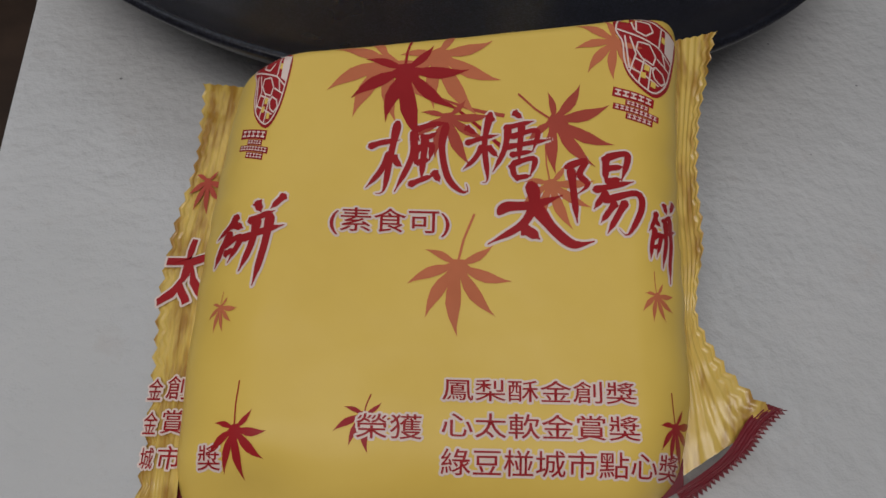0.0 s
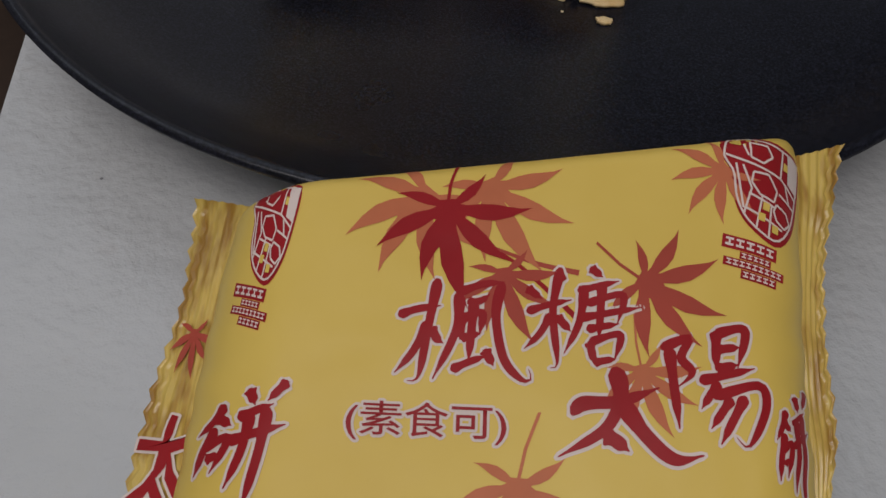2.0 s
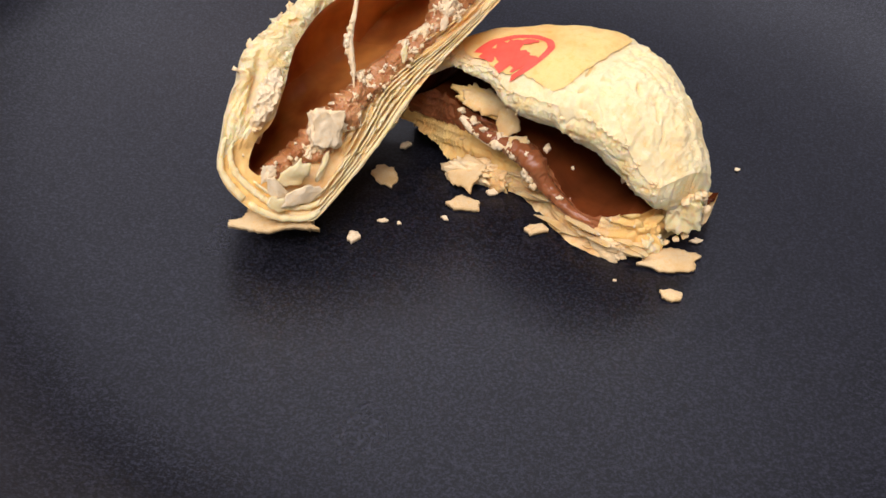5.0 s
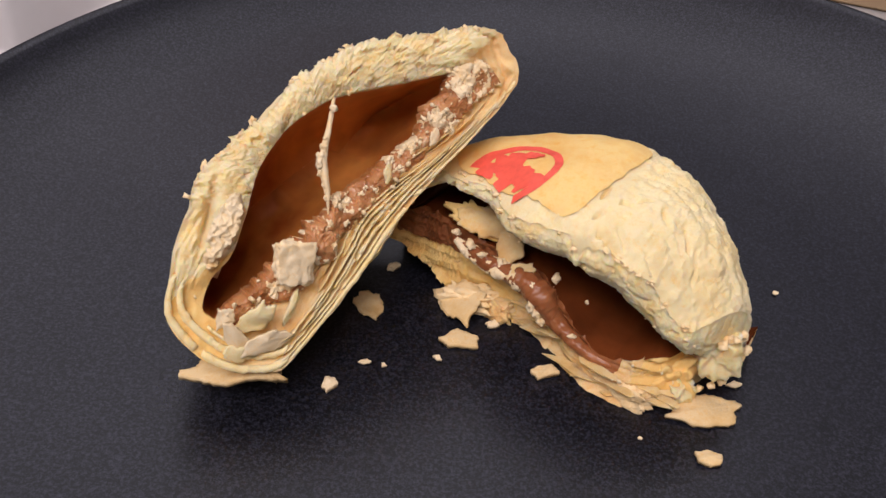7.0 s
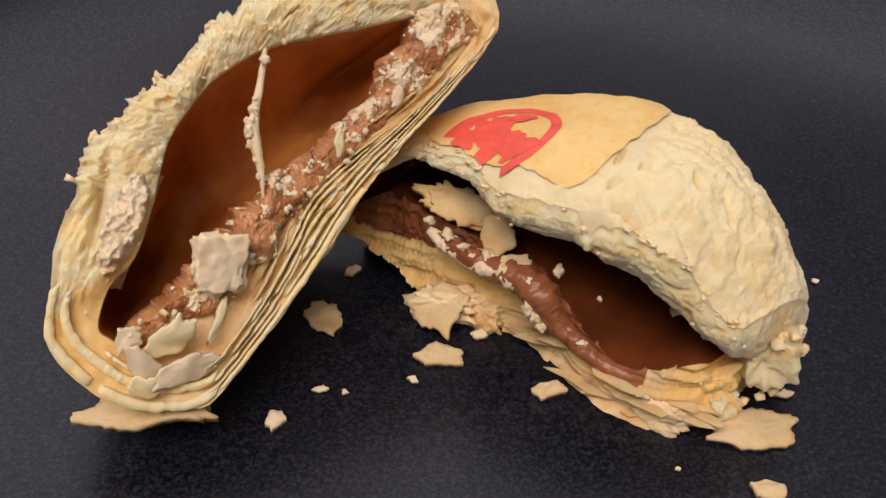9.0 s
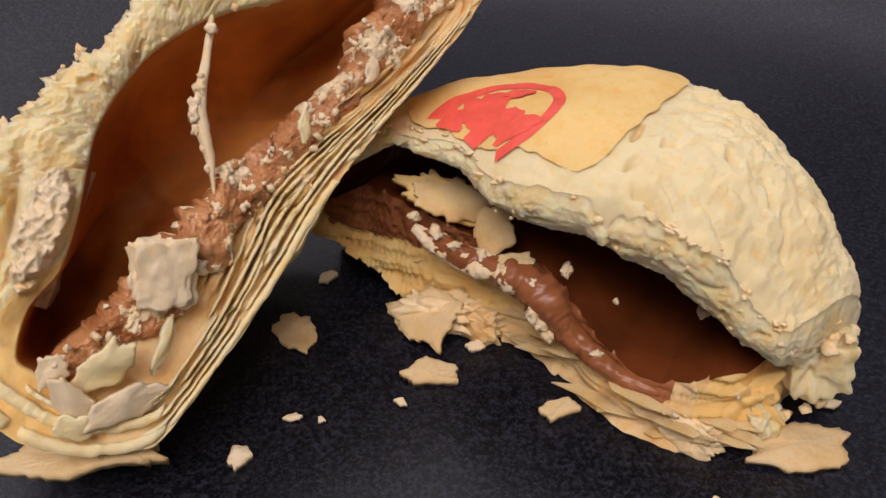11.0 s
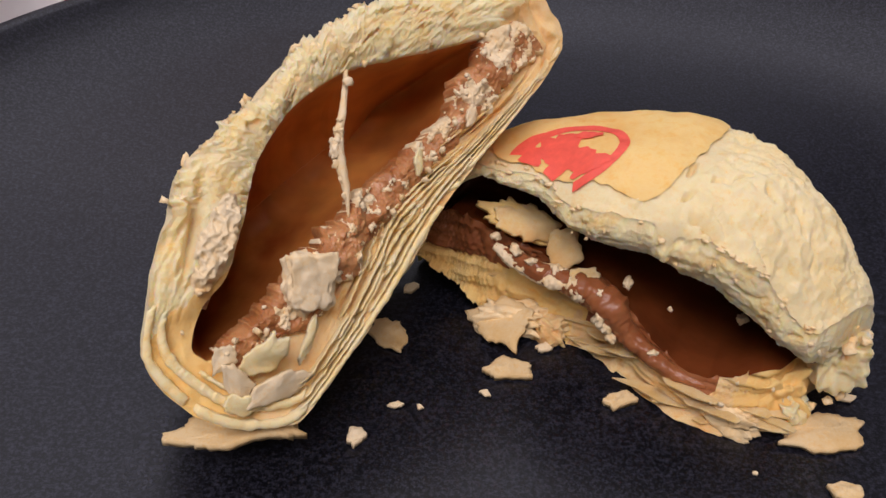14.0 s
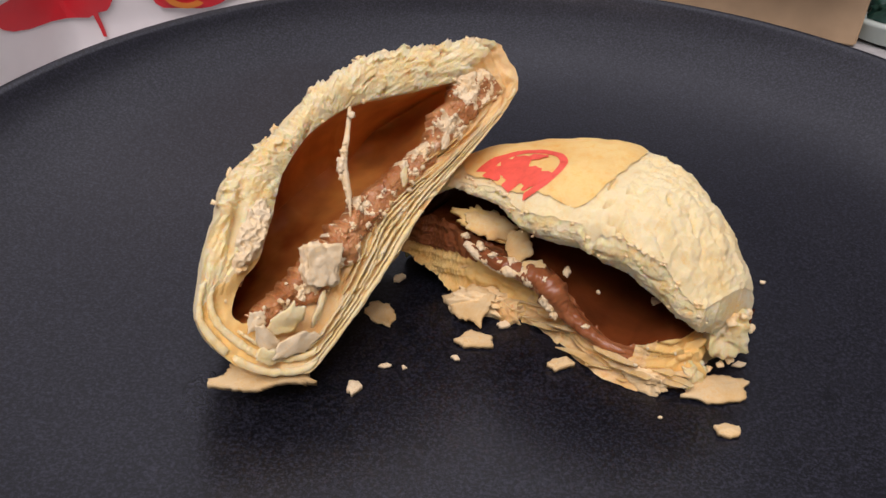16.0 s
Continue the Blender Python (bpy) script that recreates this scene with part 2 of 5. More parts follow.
profile = spline([(0.0001, 0.0104), (0.04, 0.0105), (0.06, 0.0112), (0.08, 0.0128), (0.1, 0.0157), (0.115, 0.0196), (0.1255, 0.0250), (0.1318, 0.0296), (0.1350, 0.0326), (0.1366, 0.0332), (0.1376, 0.0320), (0.1355, 0.0288),
                  (0.127, 0.0200), (0.115, 0.0120), (0.101, 0.0070), (0.09, 0.0040), (0.086, 0.0002), (0.08, 0.0002), (0.078, 0.0035), (0.0001, 0.004)], 140)


def plate_z(x, y):
    return float(np.interp(math.hypot(x - PX, y - PY), [0, 0.04, 0.06, 0.08, 0.1], [0.0104, 0.0105, 0.0112, 0.0128, 0.0157]))


seg = 160
verts = [(r * math.cos(2 * math.pi * i / seg), r * math.sin(2 * math.pi * i / seg), z) for i in range(seg) for r, z in profile]
plate = part("plate", mesh_of("plate", verts, grid_faces(seg, len(profile), close_u=True)), M_PLATE)
plate.location = (PX, PY, 0)
tagged(plate, "round matt black stoneware plate with an upturned rim", "plate")

# ---------------------------------------------------------------- wrapped cake packet
PN = Vector((-0.0404, -0.3339, 0.9418)).normalized()
PEX = (Vector((1, 0, 0)) - PN * PN.x).normalized()
PEY = PN.cross(PEX)
PACK = Matrix(((PEX.x, PEY.x, PN.x, 0.0156), (PEX.y, PEY.y, PN.y, 0.110), (PEX.z, PEY.z, PN.z, 0.03374), (0, 0, 0, 1)))
packet = empty("snack_packet", PACK, "sealed yellow plastic snack wrapper, crimson lettering, leaning on plate rim", "snack packet")


def left_edge(v):
    return -0.0575 - 0.0025 * math.cos((v + 0.02) * 30)


def right_edge(v):
    return 0.0445 + 0.0025 * smooth(0.0, 0.05, v) - 0.003 * smooth(-0.035, -0.06, v)


def top_edge(u):
    return 0.0430 + 0.145 * u + 0.0015 * smooth(-0.047, -0.058, u) + 0.002 * smooth(0.036, 0.046, u)


def bottom_edge(u):
    return -0.062 + 0.009 * smooth(0.025, 0.046, u)


def left_seam_w(v):
    return -0.0210 - 0.17 * v


def right_seam_w(v):
    return -0.0150 + 0.03 * min(0, v + 0.01)


def arc(d, reach):
    x = 1 - min(1.0, max(0.0, d / reach))
    return 1 - math.sqrt(max(0.0, 1 - x * x))


def film_w(u, v):
    """Height of the packet's upper film over its plane."""
    w = left_seam_w(v) * arc(u - left_edge(v), 0.020) + right_seam_w(v) * arc(right_edge(v) - u, 0.014)
    w += -0.006 * arc(top_edge(u) - v, 0.004) - 0.012 * arc(v - bottom_edge(u), 0.018)
    edge = min(u - left_edge(v), right_edge(v) - u)
    pleat = 0.0005 * math.sin(v * 520 + 3 * math.sin(v * 90)) * smooth(0.012, 0.0, edge)
    p = (u, v, 0)
    dent = -0.004 * math.exp(-(((u + 0.043) / 0.009) ** 2 + ((v + 0.058) / 0.006) ** 2))
    return w + pleat + dent + 0.0007 * rough(p, 22, 2) + 0.00015 * rough(p, 110, 2)


NU, NV = 150, 150
verts = []
for i in range(NU):
    a = i / (NU - 1)
    a = a + 0.05 * math.sin(2 * math.pi * a) * -1
    for j in range(NV):
        b = j / (NV - 1)
        b = b - 0.05 * math.sin(2 * math.pi * b)
        v = -0.062 + 0.107 * b
        u = left_edge(v) + a * (right_edge(v) - left_edge(v))
        lo, hi = bottom_edge(u), top_edge(u)
        v = lo + b * (hi - lo)
        u = left_edge(v) + a * (right_edge(v) - left_edge(v))
        verts.append((u, v, film_w(u, v)))
part("front_film", mesh_of("front_film", verts, grid_faces(NU, NV)), M_FILM, packet, "glossy yellow printed film")
back = []
for i in range(40):
    for j in range(40):
        u0, v0, w0 = verts[round(i * (NU - 1) / 39) * NV + round(j * (NV - 1) / 39)]
        inner = min(1.0, min(i, 39 - i, j, 39 - j) / 8)
        ground = -(0.03374 + 0.334 * v0 - 0.003) / 0.942
        back.append((u0, v0, max(w0 - 0.0008 - 0.012 * math.sqrt(inner), ground)))
part("back_film", mesh_of("back_film", back, grid_faces(40, 40)), M_MAROON, packet, "maroon underside of the wrapper")


def seam_strip(inner, outer, bend, lift):
    """A crimped end seal between two lines of (u, v, w), with a pinked outer edge."""
    n, across = 261, 22
    a, b = spline(inner, n), spline(outer, n)
    pts = []
    for i in range(n):
        tooth = 0.0011 * (abs((i % 10) - 5) / 5 - 0.5)
        for k in range(across):
            s = k / (across - 1)
            p = a[i] + (b[i] - a[i]) * (s * (1 + tooth / max(1e-4, np.linalg.norm(b[i] - a[i]))) if k > 15 else s)
            ridge = 0.00032 * math.sin(s * 38 + 0.6 * math.sin(i * 0.05)) * (1 if s > 0.12 else 0)
            buckle = bend * rough((p[0], p[1], 0.3), 90, 2)
            pts.append((p[0], p[1], p[2] + ridge + buckle * s + lift * s * s))
    return mesh_of("seam", pts, grid_faces(n, across))


left_in = [(left_edge(v) + 0.0006, v, left_seam_w(v) + 0.0004) for v in np.linspace(-0.060, 0.0415, 9)]
left_out = [(-0.0655, -0.062, -0.0105), (-0.0665, -0.040, -0.0145), (-0.0690, -0.020, -0.0185), (-0.0695, 0.0, -0.0225), (-0.0675, 0.02, -0.0265), (-0.0690, 0.044, -0.0305)]
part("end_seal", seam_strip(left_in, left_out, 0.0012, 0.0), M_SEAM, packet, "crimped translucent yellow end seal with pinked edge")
right_in = [(right_edge(v) - 0.0006, v, right_seam_w(v) + 0.0004) for v in np.linspace(-0.052, 0.0500, 9)]
right_out = [(0.0625, -0.0385, -0.0135), (0.0570, -0.0350, -0.0125), (0.0515, -0.0265, -0.0150), (0.0485, -0.0165, -0.0170), (0.0510, 0.0, -0.0170), (0.0512, 0.018, -0.0172), (0.0535, 0.034, -0.0170), (0.0585, 0.0545, -0.0165)]
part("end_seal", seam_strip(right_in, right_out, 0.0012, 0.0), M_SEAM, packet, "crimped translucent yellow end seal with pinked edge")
tip_in = [(0.0400, -0.0545, -0.0125), (0.0500, -0.0475, -0.0125), (0.0560, -0.0400, -0.0130), (0.0600, -0.0365, -0.0135)]
tip_out = [(0.0415, -0.0575, -0.0128), (0.0540, -0.0480, -0.0128), (0.0600, -0.0415, -0.0130), (0.0640, -0.0380, -0.0125)]
part("seal_corner", seam_strip(tip_in, tip_out, 0.0005, 0.0), M_MAROON, packet, "dark maroon folded corner of the end seal")


def on_film(bm, lift, longest=0.0016):
    """Lays a flat drawing in u and v onto the packet's film."""
    bm.normal_update()
    bmesh.ops.triangulate(bm, faces=bm.faces[:])
    for _ in range(6):
        long = [e for e in bm.edges if e.calc_length() > longest]
        if not long:
            break
        bmesh.ops.subdivide_edges(bm, edges=long, cuts=1)
        bm.normal_update()
        bmesh.ops.triangulate(bm, faces=[f for f in bm.faces if len(f.verts) > 3])
    for v in bm.verts:
        v.co.x = min(max(v.co.x, left_edge(v.co.y) + 0.0004), right_edge(v.co.y) - 0.0004)
        v.co.y = min(v.co.y, top_edge(v.co.x) - 0.0003)
        v.co.z = film_w(v.co.x, v.co.y) + lift
    for f in bm.faces:
        f.normal_update()
        if f.normal.z < 0:
            f.normal_flip()
        f.smooth = True
    return bm


def glyph(text, u0, v0, u1, v1, fat=0.0, brush=0.0, turn=0.0):
    """The characters of text, fitted to the box u0..u1, v0..v1."""
    data = bpy.data.curves.new("lettering", "FONT")
    data.body, data.offset, data.resolution_u = text, fat, 3
    ob = bpy.data.objects.new("lettering", data)
    scene.collection.objects.link(ob)
    bpy.context.view_layer.update()
    me = bpy.data.meshes.new_from_object(ob.evaluated_get(bpy.context.evaluated_depsgraph_get()))
    bm = bmesh.new()
    bm.from_mesh(me)
    bpy.data.objects.remove(ob)
    xs, ys = [v.co.x for v in bm.verts], [v.co.y for v in bm.verts]
    x0, y0, xd, yd = min(xs), min(ys), max(xs) - min(xs), max(ys) - min(ys)
    flat = []
    for v in bm.verts:
        x, y = (v.co.x - x0) / xd, (v.co.y - y0) / yd
        if brush:
            x, y = x + brush * (0.10 * math.sin(4.2 * y + 1) + 0.26 * (y - 0.5)), y + brush * (0.08 * math.sin(3.6 * x + 2) + 0.22 * (x - 0.5))
            k = Vector((x * 5.5, y * 5.5, ord(text[0]) % 17))
            x += 0.06 * brush * noise.noise(k)
            y += 0.06 * brush * noise.noise(k + Vector((0, 0, 9)))
        flat.append((x, y))
    low, high = np.min(flat, 0), np.max(flat, 0)
    c, s = math.cos(turn), math.sin(turn)
    for v, p in zip(bm.verts, flat):
        x, y = (np.array(p) - low) / (high - low) - 0.5
        v.co.x, v.co.y = (u0 + u1) / 2 + (x * c - y * s) * (u1 - u0), (v0 + v1) / 2 + (x * s + y * c) * (v1 - v0)
    return bm


def ribbons(bm, half):
    """A band of that half width along the border of a flat drawing."""
    out = bmesh.new()
    for n, e in enumerate(e for e in bm.edges if e.is_boundary):
        a, c = e.verts[0].co.xy, e.verts[1].co.xy
        d = c - a
        if d.length < 1e-7:
            continue
        d = d.normalized() * half
        s = Vector((-d.y, d.x))
        ring = (a - d * 0.9 + s * 0.5, a - d * 0.9 - s * 0.5, a - s, c - s, c + d * 0.9 - s * 0.5, c + d * 0.9 + s * 0.5, c + s, a + s)
        out.faces.new([out.verts.new((p.x, p.y, 0)) for p in ring])
    bm.free()
    return out


def print_text(text, u0, v0, u1, v1, fat, halo):
    mm = 0.001
    u0, v0, u1, v1 = u0 * mm, v0 * mm, u1 * mm, v1 * mm
    if halo:
        part("letter_outline", on_film(ribbons(glyph(text, u0, v0, u1, v1, fat), halo * mm), 0.00016, 0.004), M_WHITE, packet, "pale outline behind the lettering")
    part("lettering", on_film(glyph(text, u0, v0, u1, v1, fat), 0.00030), M_RED, packet, "crimson printed characters")


def leaf_ring(seed):
    """The outline of a maple leaf, one unit from stalk to tip."""
    rng = random.Random(seed)
    lobes = [(-118, 0.62), (-72, 0.92), (-33, 1.0), (0, 1.12), (36, 1.0), (74, 0.95), (120, 0.60)]
    ring = []
    for i, (deg, far) in enumerate(lobes):
        deg, far = deg + rng.uniform(-3, 3), far * rng.uniform(0.88, 1.08)
        for r, off in ((0.24, -17.0), (0.42, -15.0), (0.60, -11.0), (0.78, -5.4), (0.91, -1.9), (1.05, 0), (0.91, 1.7), (0.78, 4.8), (0.60, 10.2), (0.42, 14.4), (0.24, 17.0)):
            a = radians(deg + off + 8 * r * r)
            ring.append((r * far * math.sin(a), -r * far * math.cos(a)))
    return ring


def leaf(u, v, size, turn, mat, lift, stem=1.0, squash=1.0, seed=0):
    """A maple leaf with seven pointed lobes and a bent stalk."""
    ring = leaf_ring(seed)
    bm = bmesh.new()
    c, s = math.cos(radians(turn)), math.sin(radians(turn))

    def put(x, y):
        return bm.verts.new(((u + squash * size * (x * c - y * s)) * 0.001, (v + size * (x * s + y * c)) * 0.001, 0))

    bm.faces.new([put(x, y) for x, y in ring])
    if stem:
        path = [(0, 0.1), (0.04, 0.5 * stem), (0.16, stem)]
        a = [put(x - 0.02, y) for x, y in path]
        b = [put(x + 0.02, y) for x, y in path]
        for k in range(2):
            bm.faces.new((a[k], b[k], b[k + 1], a[k + 1]))
    part("printed_leaf", on_film(bm, lift + 0.00008, 0.0009), mat, packet, "printed maple leaf")


leaf(-9.5, 35.5, 14.0, 24, M_SALMON, 0.00006, 0, seed=31)
leaf(-20, 33.5, 14.0, -38, M_SALMON, 0.00005, 0, seed=2)
leaf(-16.3, 31.5, 14.2, 6, M_RED, 0.00012, 0.6, seed=3)
leaf(-7, 20.5, 10.0, 12, M_ROSE, 0.00008, 0, seed=4)
leaf(15.5, 20.0, 12.0, 62, M_ROSE, 0.00008, 0.8, seed=5)
leaf(14.5, 5.5, 9.0, 15, M_SALMON, 0.00007, 1.0, seed=6)
leaf(-4.4, -12.5, 12.6, -6, M_SALMON, 0.00008, 0.9, seed=7)
leaf(29.5, 40.0, 9.5, -50, M_SALMON, 0.00006, 0, seed=8)
leaf(35.5, -17.5, 5.5, 15, M_SALMON, 0.00008, 0.9, 0.75, seed=9)
leaf(-51.5, -21.5, 5.0, 5, M_SALMON, 0.00008, 0.6, 0.7, seed=10)
leaf(-45.8, -45.5, 8.2, 8, M_RED, 0.00010, 1.1, 0.8, seed=11)
leaf(38.3, -43.0, 7.0, 20, M_RED, 0.00010, 0.9, 0.8, seed=12)
leaf(-21.5, -42.5, 6.5, 0, M_RED, 0.00007, 0.6, seed=13)


def stalk(points, mat):
    bm = bmesh.new()
    p = spline(points, 16)
    rows = []
    for i in range(16):
        d = p[min(i + 1, 15)] - p[max(i - 1, 0)]
        s = np.array((-d[1], d[0])) / np.linalg.norm(d) * (0.22 + 0.25 * i / 15)
        rows.append([bm.verts.new((*((p[i] + k * s) * 0.001), 0)) for k in (-1, 1)])
    for i in range(15):
        bm.faces.new((rows[i][0], rows[i][1], rows[i + 1][1], rows[i + 1][0]))
    part("printed_stalk", on_film(bm, 0.0001, 0.003), mat, packet, "printed leaf stalk")


stalk([(-12, 26.5), (-4, 21.5), (4.5, 13.5)], M_RED)
stalk([(-12, 26.0), (-2, 22.5), (5.0, 21.0)], M_ROSE)



def brush_text(strokes, u0, v0, u1, v1, wide, halo):
    """Brush-written strokes, each a line of x, y pairs, fitted to the box u0..u1, v0..v1 (mm)."""
    xs, ys = [x for s in strokes for x in s[0::2]], [y for s in strokes for y in s[1::2]]
    x0, xd, y0, yd = min(xs), max(xs) - min(xs), max(ys), max(ys) - min(ys)
    for name, mat, grow, lift, label in (("letter_outline", M_WHITE, halo, 0.00010, "pale outline behind the lettering"), ("lettering", M_RED, 0.0, 0.00024, "crimson brush-written characters")):
        verts, faces = [], []
        for n, s in enumerate(strokes):
            line = spline([(u0 + (x - x0) / xd * (u1 - u0), v0 + (y0 - y) / yd * (v1 - v0)) for x, y in zip(s[0::2], s[1::2])], 26)
            bm, rows, path = bmesh.new(), [], []
            for i, p in enumerate(line):
                t = i / 25
                d = line[min(i + 1, 25)] - line[max(i - 1, 0)]
                d = d / max(1e-6, np.linalg.norm(d))
                lean = 1 + 0.35 * (d[0] * 0.6 - d[1] * 0.8)
                w = wide * lean * (0.62 + 0.5 * math.exp(-((t - 0.08) / 0.16) ** 2) + 0.25 * math.sin(math.pi * t)) * (1 - 0.75 * smooth(0.72, 1.0, t)) * (0.5 + 0.5 * smooth(-0.02, 0.05, t))
                path.append((p, d, w + grow))
            path.insert(0, (path[0][0] - path[0][1] * (0.3 * wide + grow), path[0][1], 0.5 * path[0][2]))
            path.append((path[-1][0] + path[-1][1] * (0.3 * wide + grow), path[-1][1], 0.4 * path[-1][2]))
            for p, d, w in path:
                rows.append([bm.verts.new(((p[0] - d[1] * w * k) * 0.001, (p[1] + d[0] * w * k) * 0.001, 0)) for k in (-1, 0, 1)])
            for a, b in zip(rows, rows[1:]):
                for k in (0, 1):
                    bm.faces.new((a[k], a[k + 1], b[k + 1], b[k]))
            on_film(bm, lift + 0.000006 * n, 0.004)
            start = len(verts)
            bm.verts.index_update()
            verts += [tuple(v.co) for v in bm.verts]
            faces += [tuple(start + v.index for v in f.verts) for f in bm.faces]
            bm.free()
        part(name, mesh_of(name, verts, faces), mat, packet, label)


MAPLE = [(528, 158, 560, 146, 608, 138), (602, 90, 586, 180, 572, 262, 552, 272), (586, 168, 560, 220, 526, 258), (592, 178, 604, 196, 616, 204),
         (646, 112, 642, 180, 600, 266), (646, 112, 690, 96, 734, 90), (732, 92, 720, 150, 736, 226, 770, 262, 790, 262, 786, 246),
         (664, 130, 688, 126, 706, 114), (652, 160, 650, 196), (652, 160, 692, 148, 688, 186), (652, 194, 690, 184), (676, 130, 668, 236), (636, 250, 668, 236, 702, 224), (700, 214, 716, 240)]
SUGAR = [(765, 98, 792, 116), (838, 70, 814, 104), (765, 142, 808, 128, 852, 118), (832, 58, 816, 140, 824, 232, 812, 244), (812, 146, 790, 182, 760, 210), (824, 150, 850, 176),
         (894, 56, 916, 72), (868, 100, 948, 80), (880, 98, 868, 160, 838, 216), (884, 124, 956, 106, 944, 160), (866, 152, 992, 128), (884, 172, 946, 160), (916, 86, 906, 192),
         (888, 196, 896, 234), (888, 196, 948, 180, 936, 226), (896, 232, 938, 224)]
GREAT = [(868, 326, 890, 308, 960, 302, 1036, 276), (952, 244, 962, 290, 932, 350, 842, 400), (966, 306, 1010, 360, 1062, 398, 1116, 390), (930, 362, 950, 370, 974, 386)]
SUN = [(1046, 208, 1098, 188, 1082, 224, 1102, 250, 1074, 276), (1060, 208, 1066, 280, 1072, 348), (1152, 174, 1148, 240), (1150, 178, 1208, 168, 1190, 236), (1150, 206, 1196, 200), (1148, 240, 1190, 232),
       (1116, 264, 1220, 238), (1150, 266, 1116, 312), (1140, 292, 1226, 268, 1238, 306, 1200, 374, 1178, 362), (1172, 294, 1132, 346), (1198, 290, 1148, 372)]
CAKE = [(186, 314, 166, 346, 138, 372), (176, 338, 202, 352), (174, 360, 152, 400, 138, 450), (152, 396, 200, 378, 172, 442), (160, 418, 186, 408), (232, 284, 244, 312), (298, 268, 268, 304), (216, 338, 276, 312),
        (202, 384, 300, 350), (238, 330, 228, 400, 204, 470), (268, 320, 260, 400, 240, 510)]
brush_text(MAPLE, -23.6, 2.6, -2.6, 19.0, 0.62, 0.45)
brush_text(SUGAR, -3.6, 5.4, 14.6, 21.8, 0.56, 0.45)
brush_text(GREAT, 1.7, -7.8, 22.9, 5.6, 0.92, 0.55)
brush_text(SUN, 17.6, -5.2, 33.2, 12.6, 0.66, 0.48)
brush_text(CAKE, 34.6, -14.5, 41.4, 4.0, 0.46, 0.45)
brush_text(CAKE, -54.2, -17.5, -39.8, 1.6, 0.70, 0.5)
print_text("(素食可)", -30.6, -6.6, -6.2, -0.6, 0.004, 0.42)
print_text("鳳梨酥金創獎", -7.0, -39.4, 30.0, -35.2, 0.004, 0.42)
print_text("心太軟金賞獎", -7.0, -46.2, 30.4, -41.6, 0.004, 0.42)
print_text("綠豆椪城市點心獎", -7.0, -53.0, 40.0, -48.2, 0.004, 0.42)
print_text("榮獲", -23.0, -46.8, -10.6, -42.2, 0.004, 0.42)
print_text("獎", -53.0, -53.0, -48.4, -48.4, 0.004, 0.42)


def on_seal(bm, lift=0.0006):
    """Lays a flat drawing onto the end seal by the emblem without print."""
    bm.normal_update()
    bmesh.ops.triangulate(bm, faces=bm.faces[:])
    out_v, out_w = [p[1] for p in left_out], [p[2] for p in left_out]
    for v in bm.verts:
        inner = left_seam_w(v.co.y) + 0.0004
        s = min(1.0, max(0.0, (left_edge(v.co.y) - v.co.x) / 0.0095))
        v.co.z = inner + (float(np.interp(v.co.y, out_v, out_w)) - inner) * s + 0.0012 * rough((v.co.x, v.co.y, 0.3), 90, 2) * s + lift
    return bm


for text, u0, v0, u1, v1, mat in (("創", -63.6, -38.6, -59.2, -33.6, M_RED), ("賞", -63.4, -45.6, -58.8, -40.8, M_RED), ("市", -63.0, -52.6, -58.2, -48.0, M_RED), ("金", -67.4, -38.8, -64.4, -34.2, M_RED), ("金", -67.0, -45.8, -64.2, -41.2, M_RED), ("城", -66.4, -52.6, -63.8, -48.4, M_RED)):
    part("letter_outline", on_seal(ribbons(glyph(text, u0 * 0.001, v0 * 0.001, u1 * 0.001, v1 * 0.001, 0.004), 0.0004), 0.0005), M_WHITE, packet, "pale outline behind the lettering")
    part("lettering", on_seal(glyph(text, u0 * 0.001, v0 * 0.001, u1 * 0.001, v1 * 0.001, 0.004), 0.0007), mat, packet, "crimson printed characters")
bm = bmesh.new()
bm.faces.new([bm.verts.new(((-63.0 + 5.2 * x) * 0.001, (14.0 + 8.0 * y) * 0.001, 0)) for x, y in leaf_ring(21)])
part("seal_print", on_seal(bm), M_ROSE, packet, "rose maple leaf crossing the end seal")
part("letter_outline", on_seal(ribbons(glyph("太", -0.0695, -0.0180, -0.0580, -0.0015, 0.02, 0.9), 0.0005), 0.0005), M_WHITE, packet, "pale outline behind the lettering")
part("lettering", on_seal(glyph("太", -0.0695, -0.0180, -0.0580, -0.0015, 0.02, 0.9), 0.0007), M_RED, packet, "crimson printed characters")


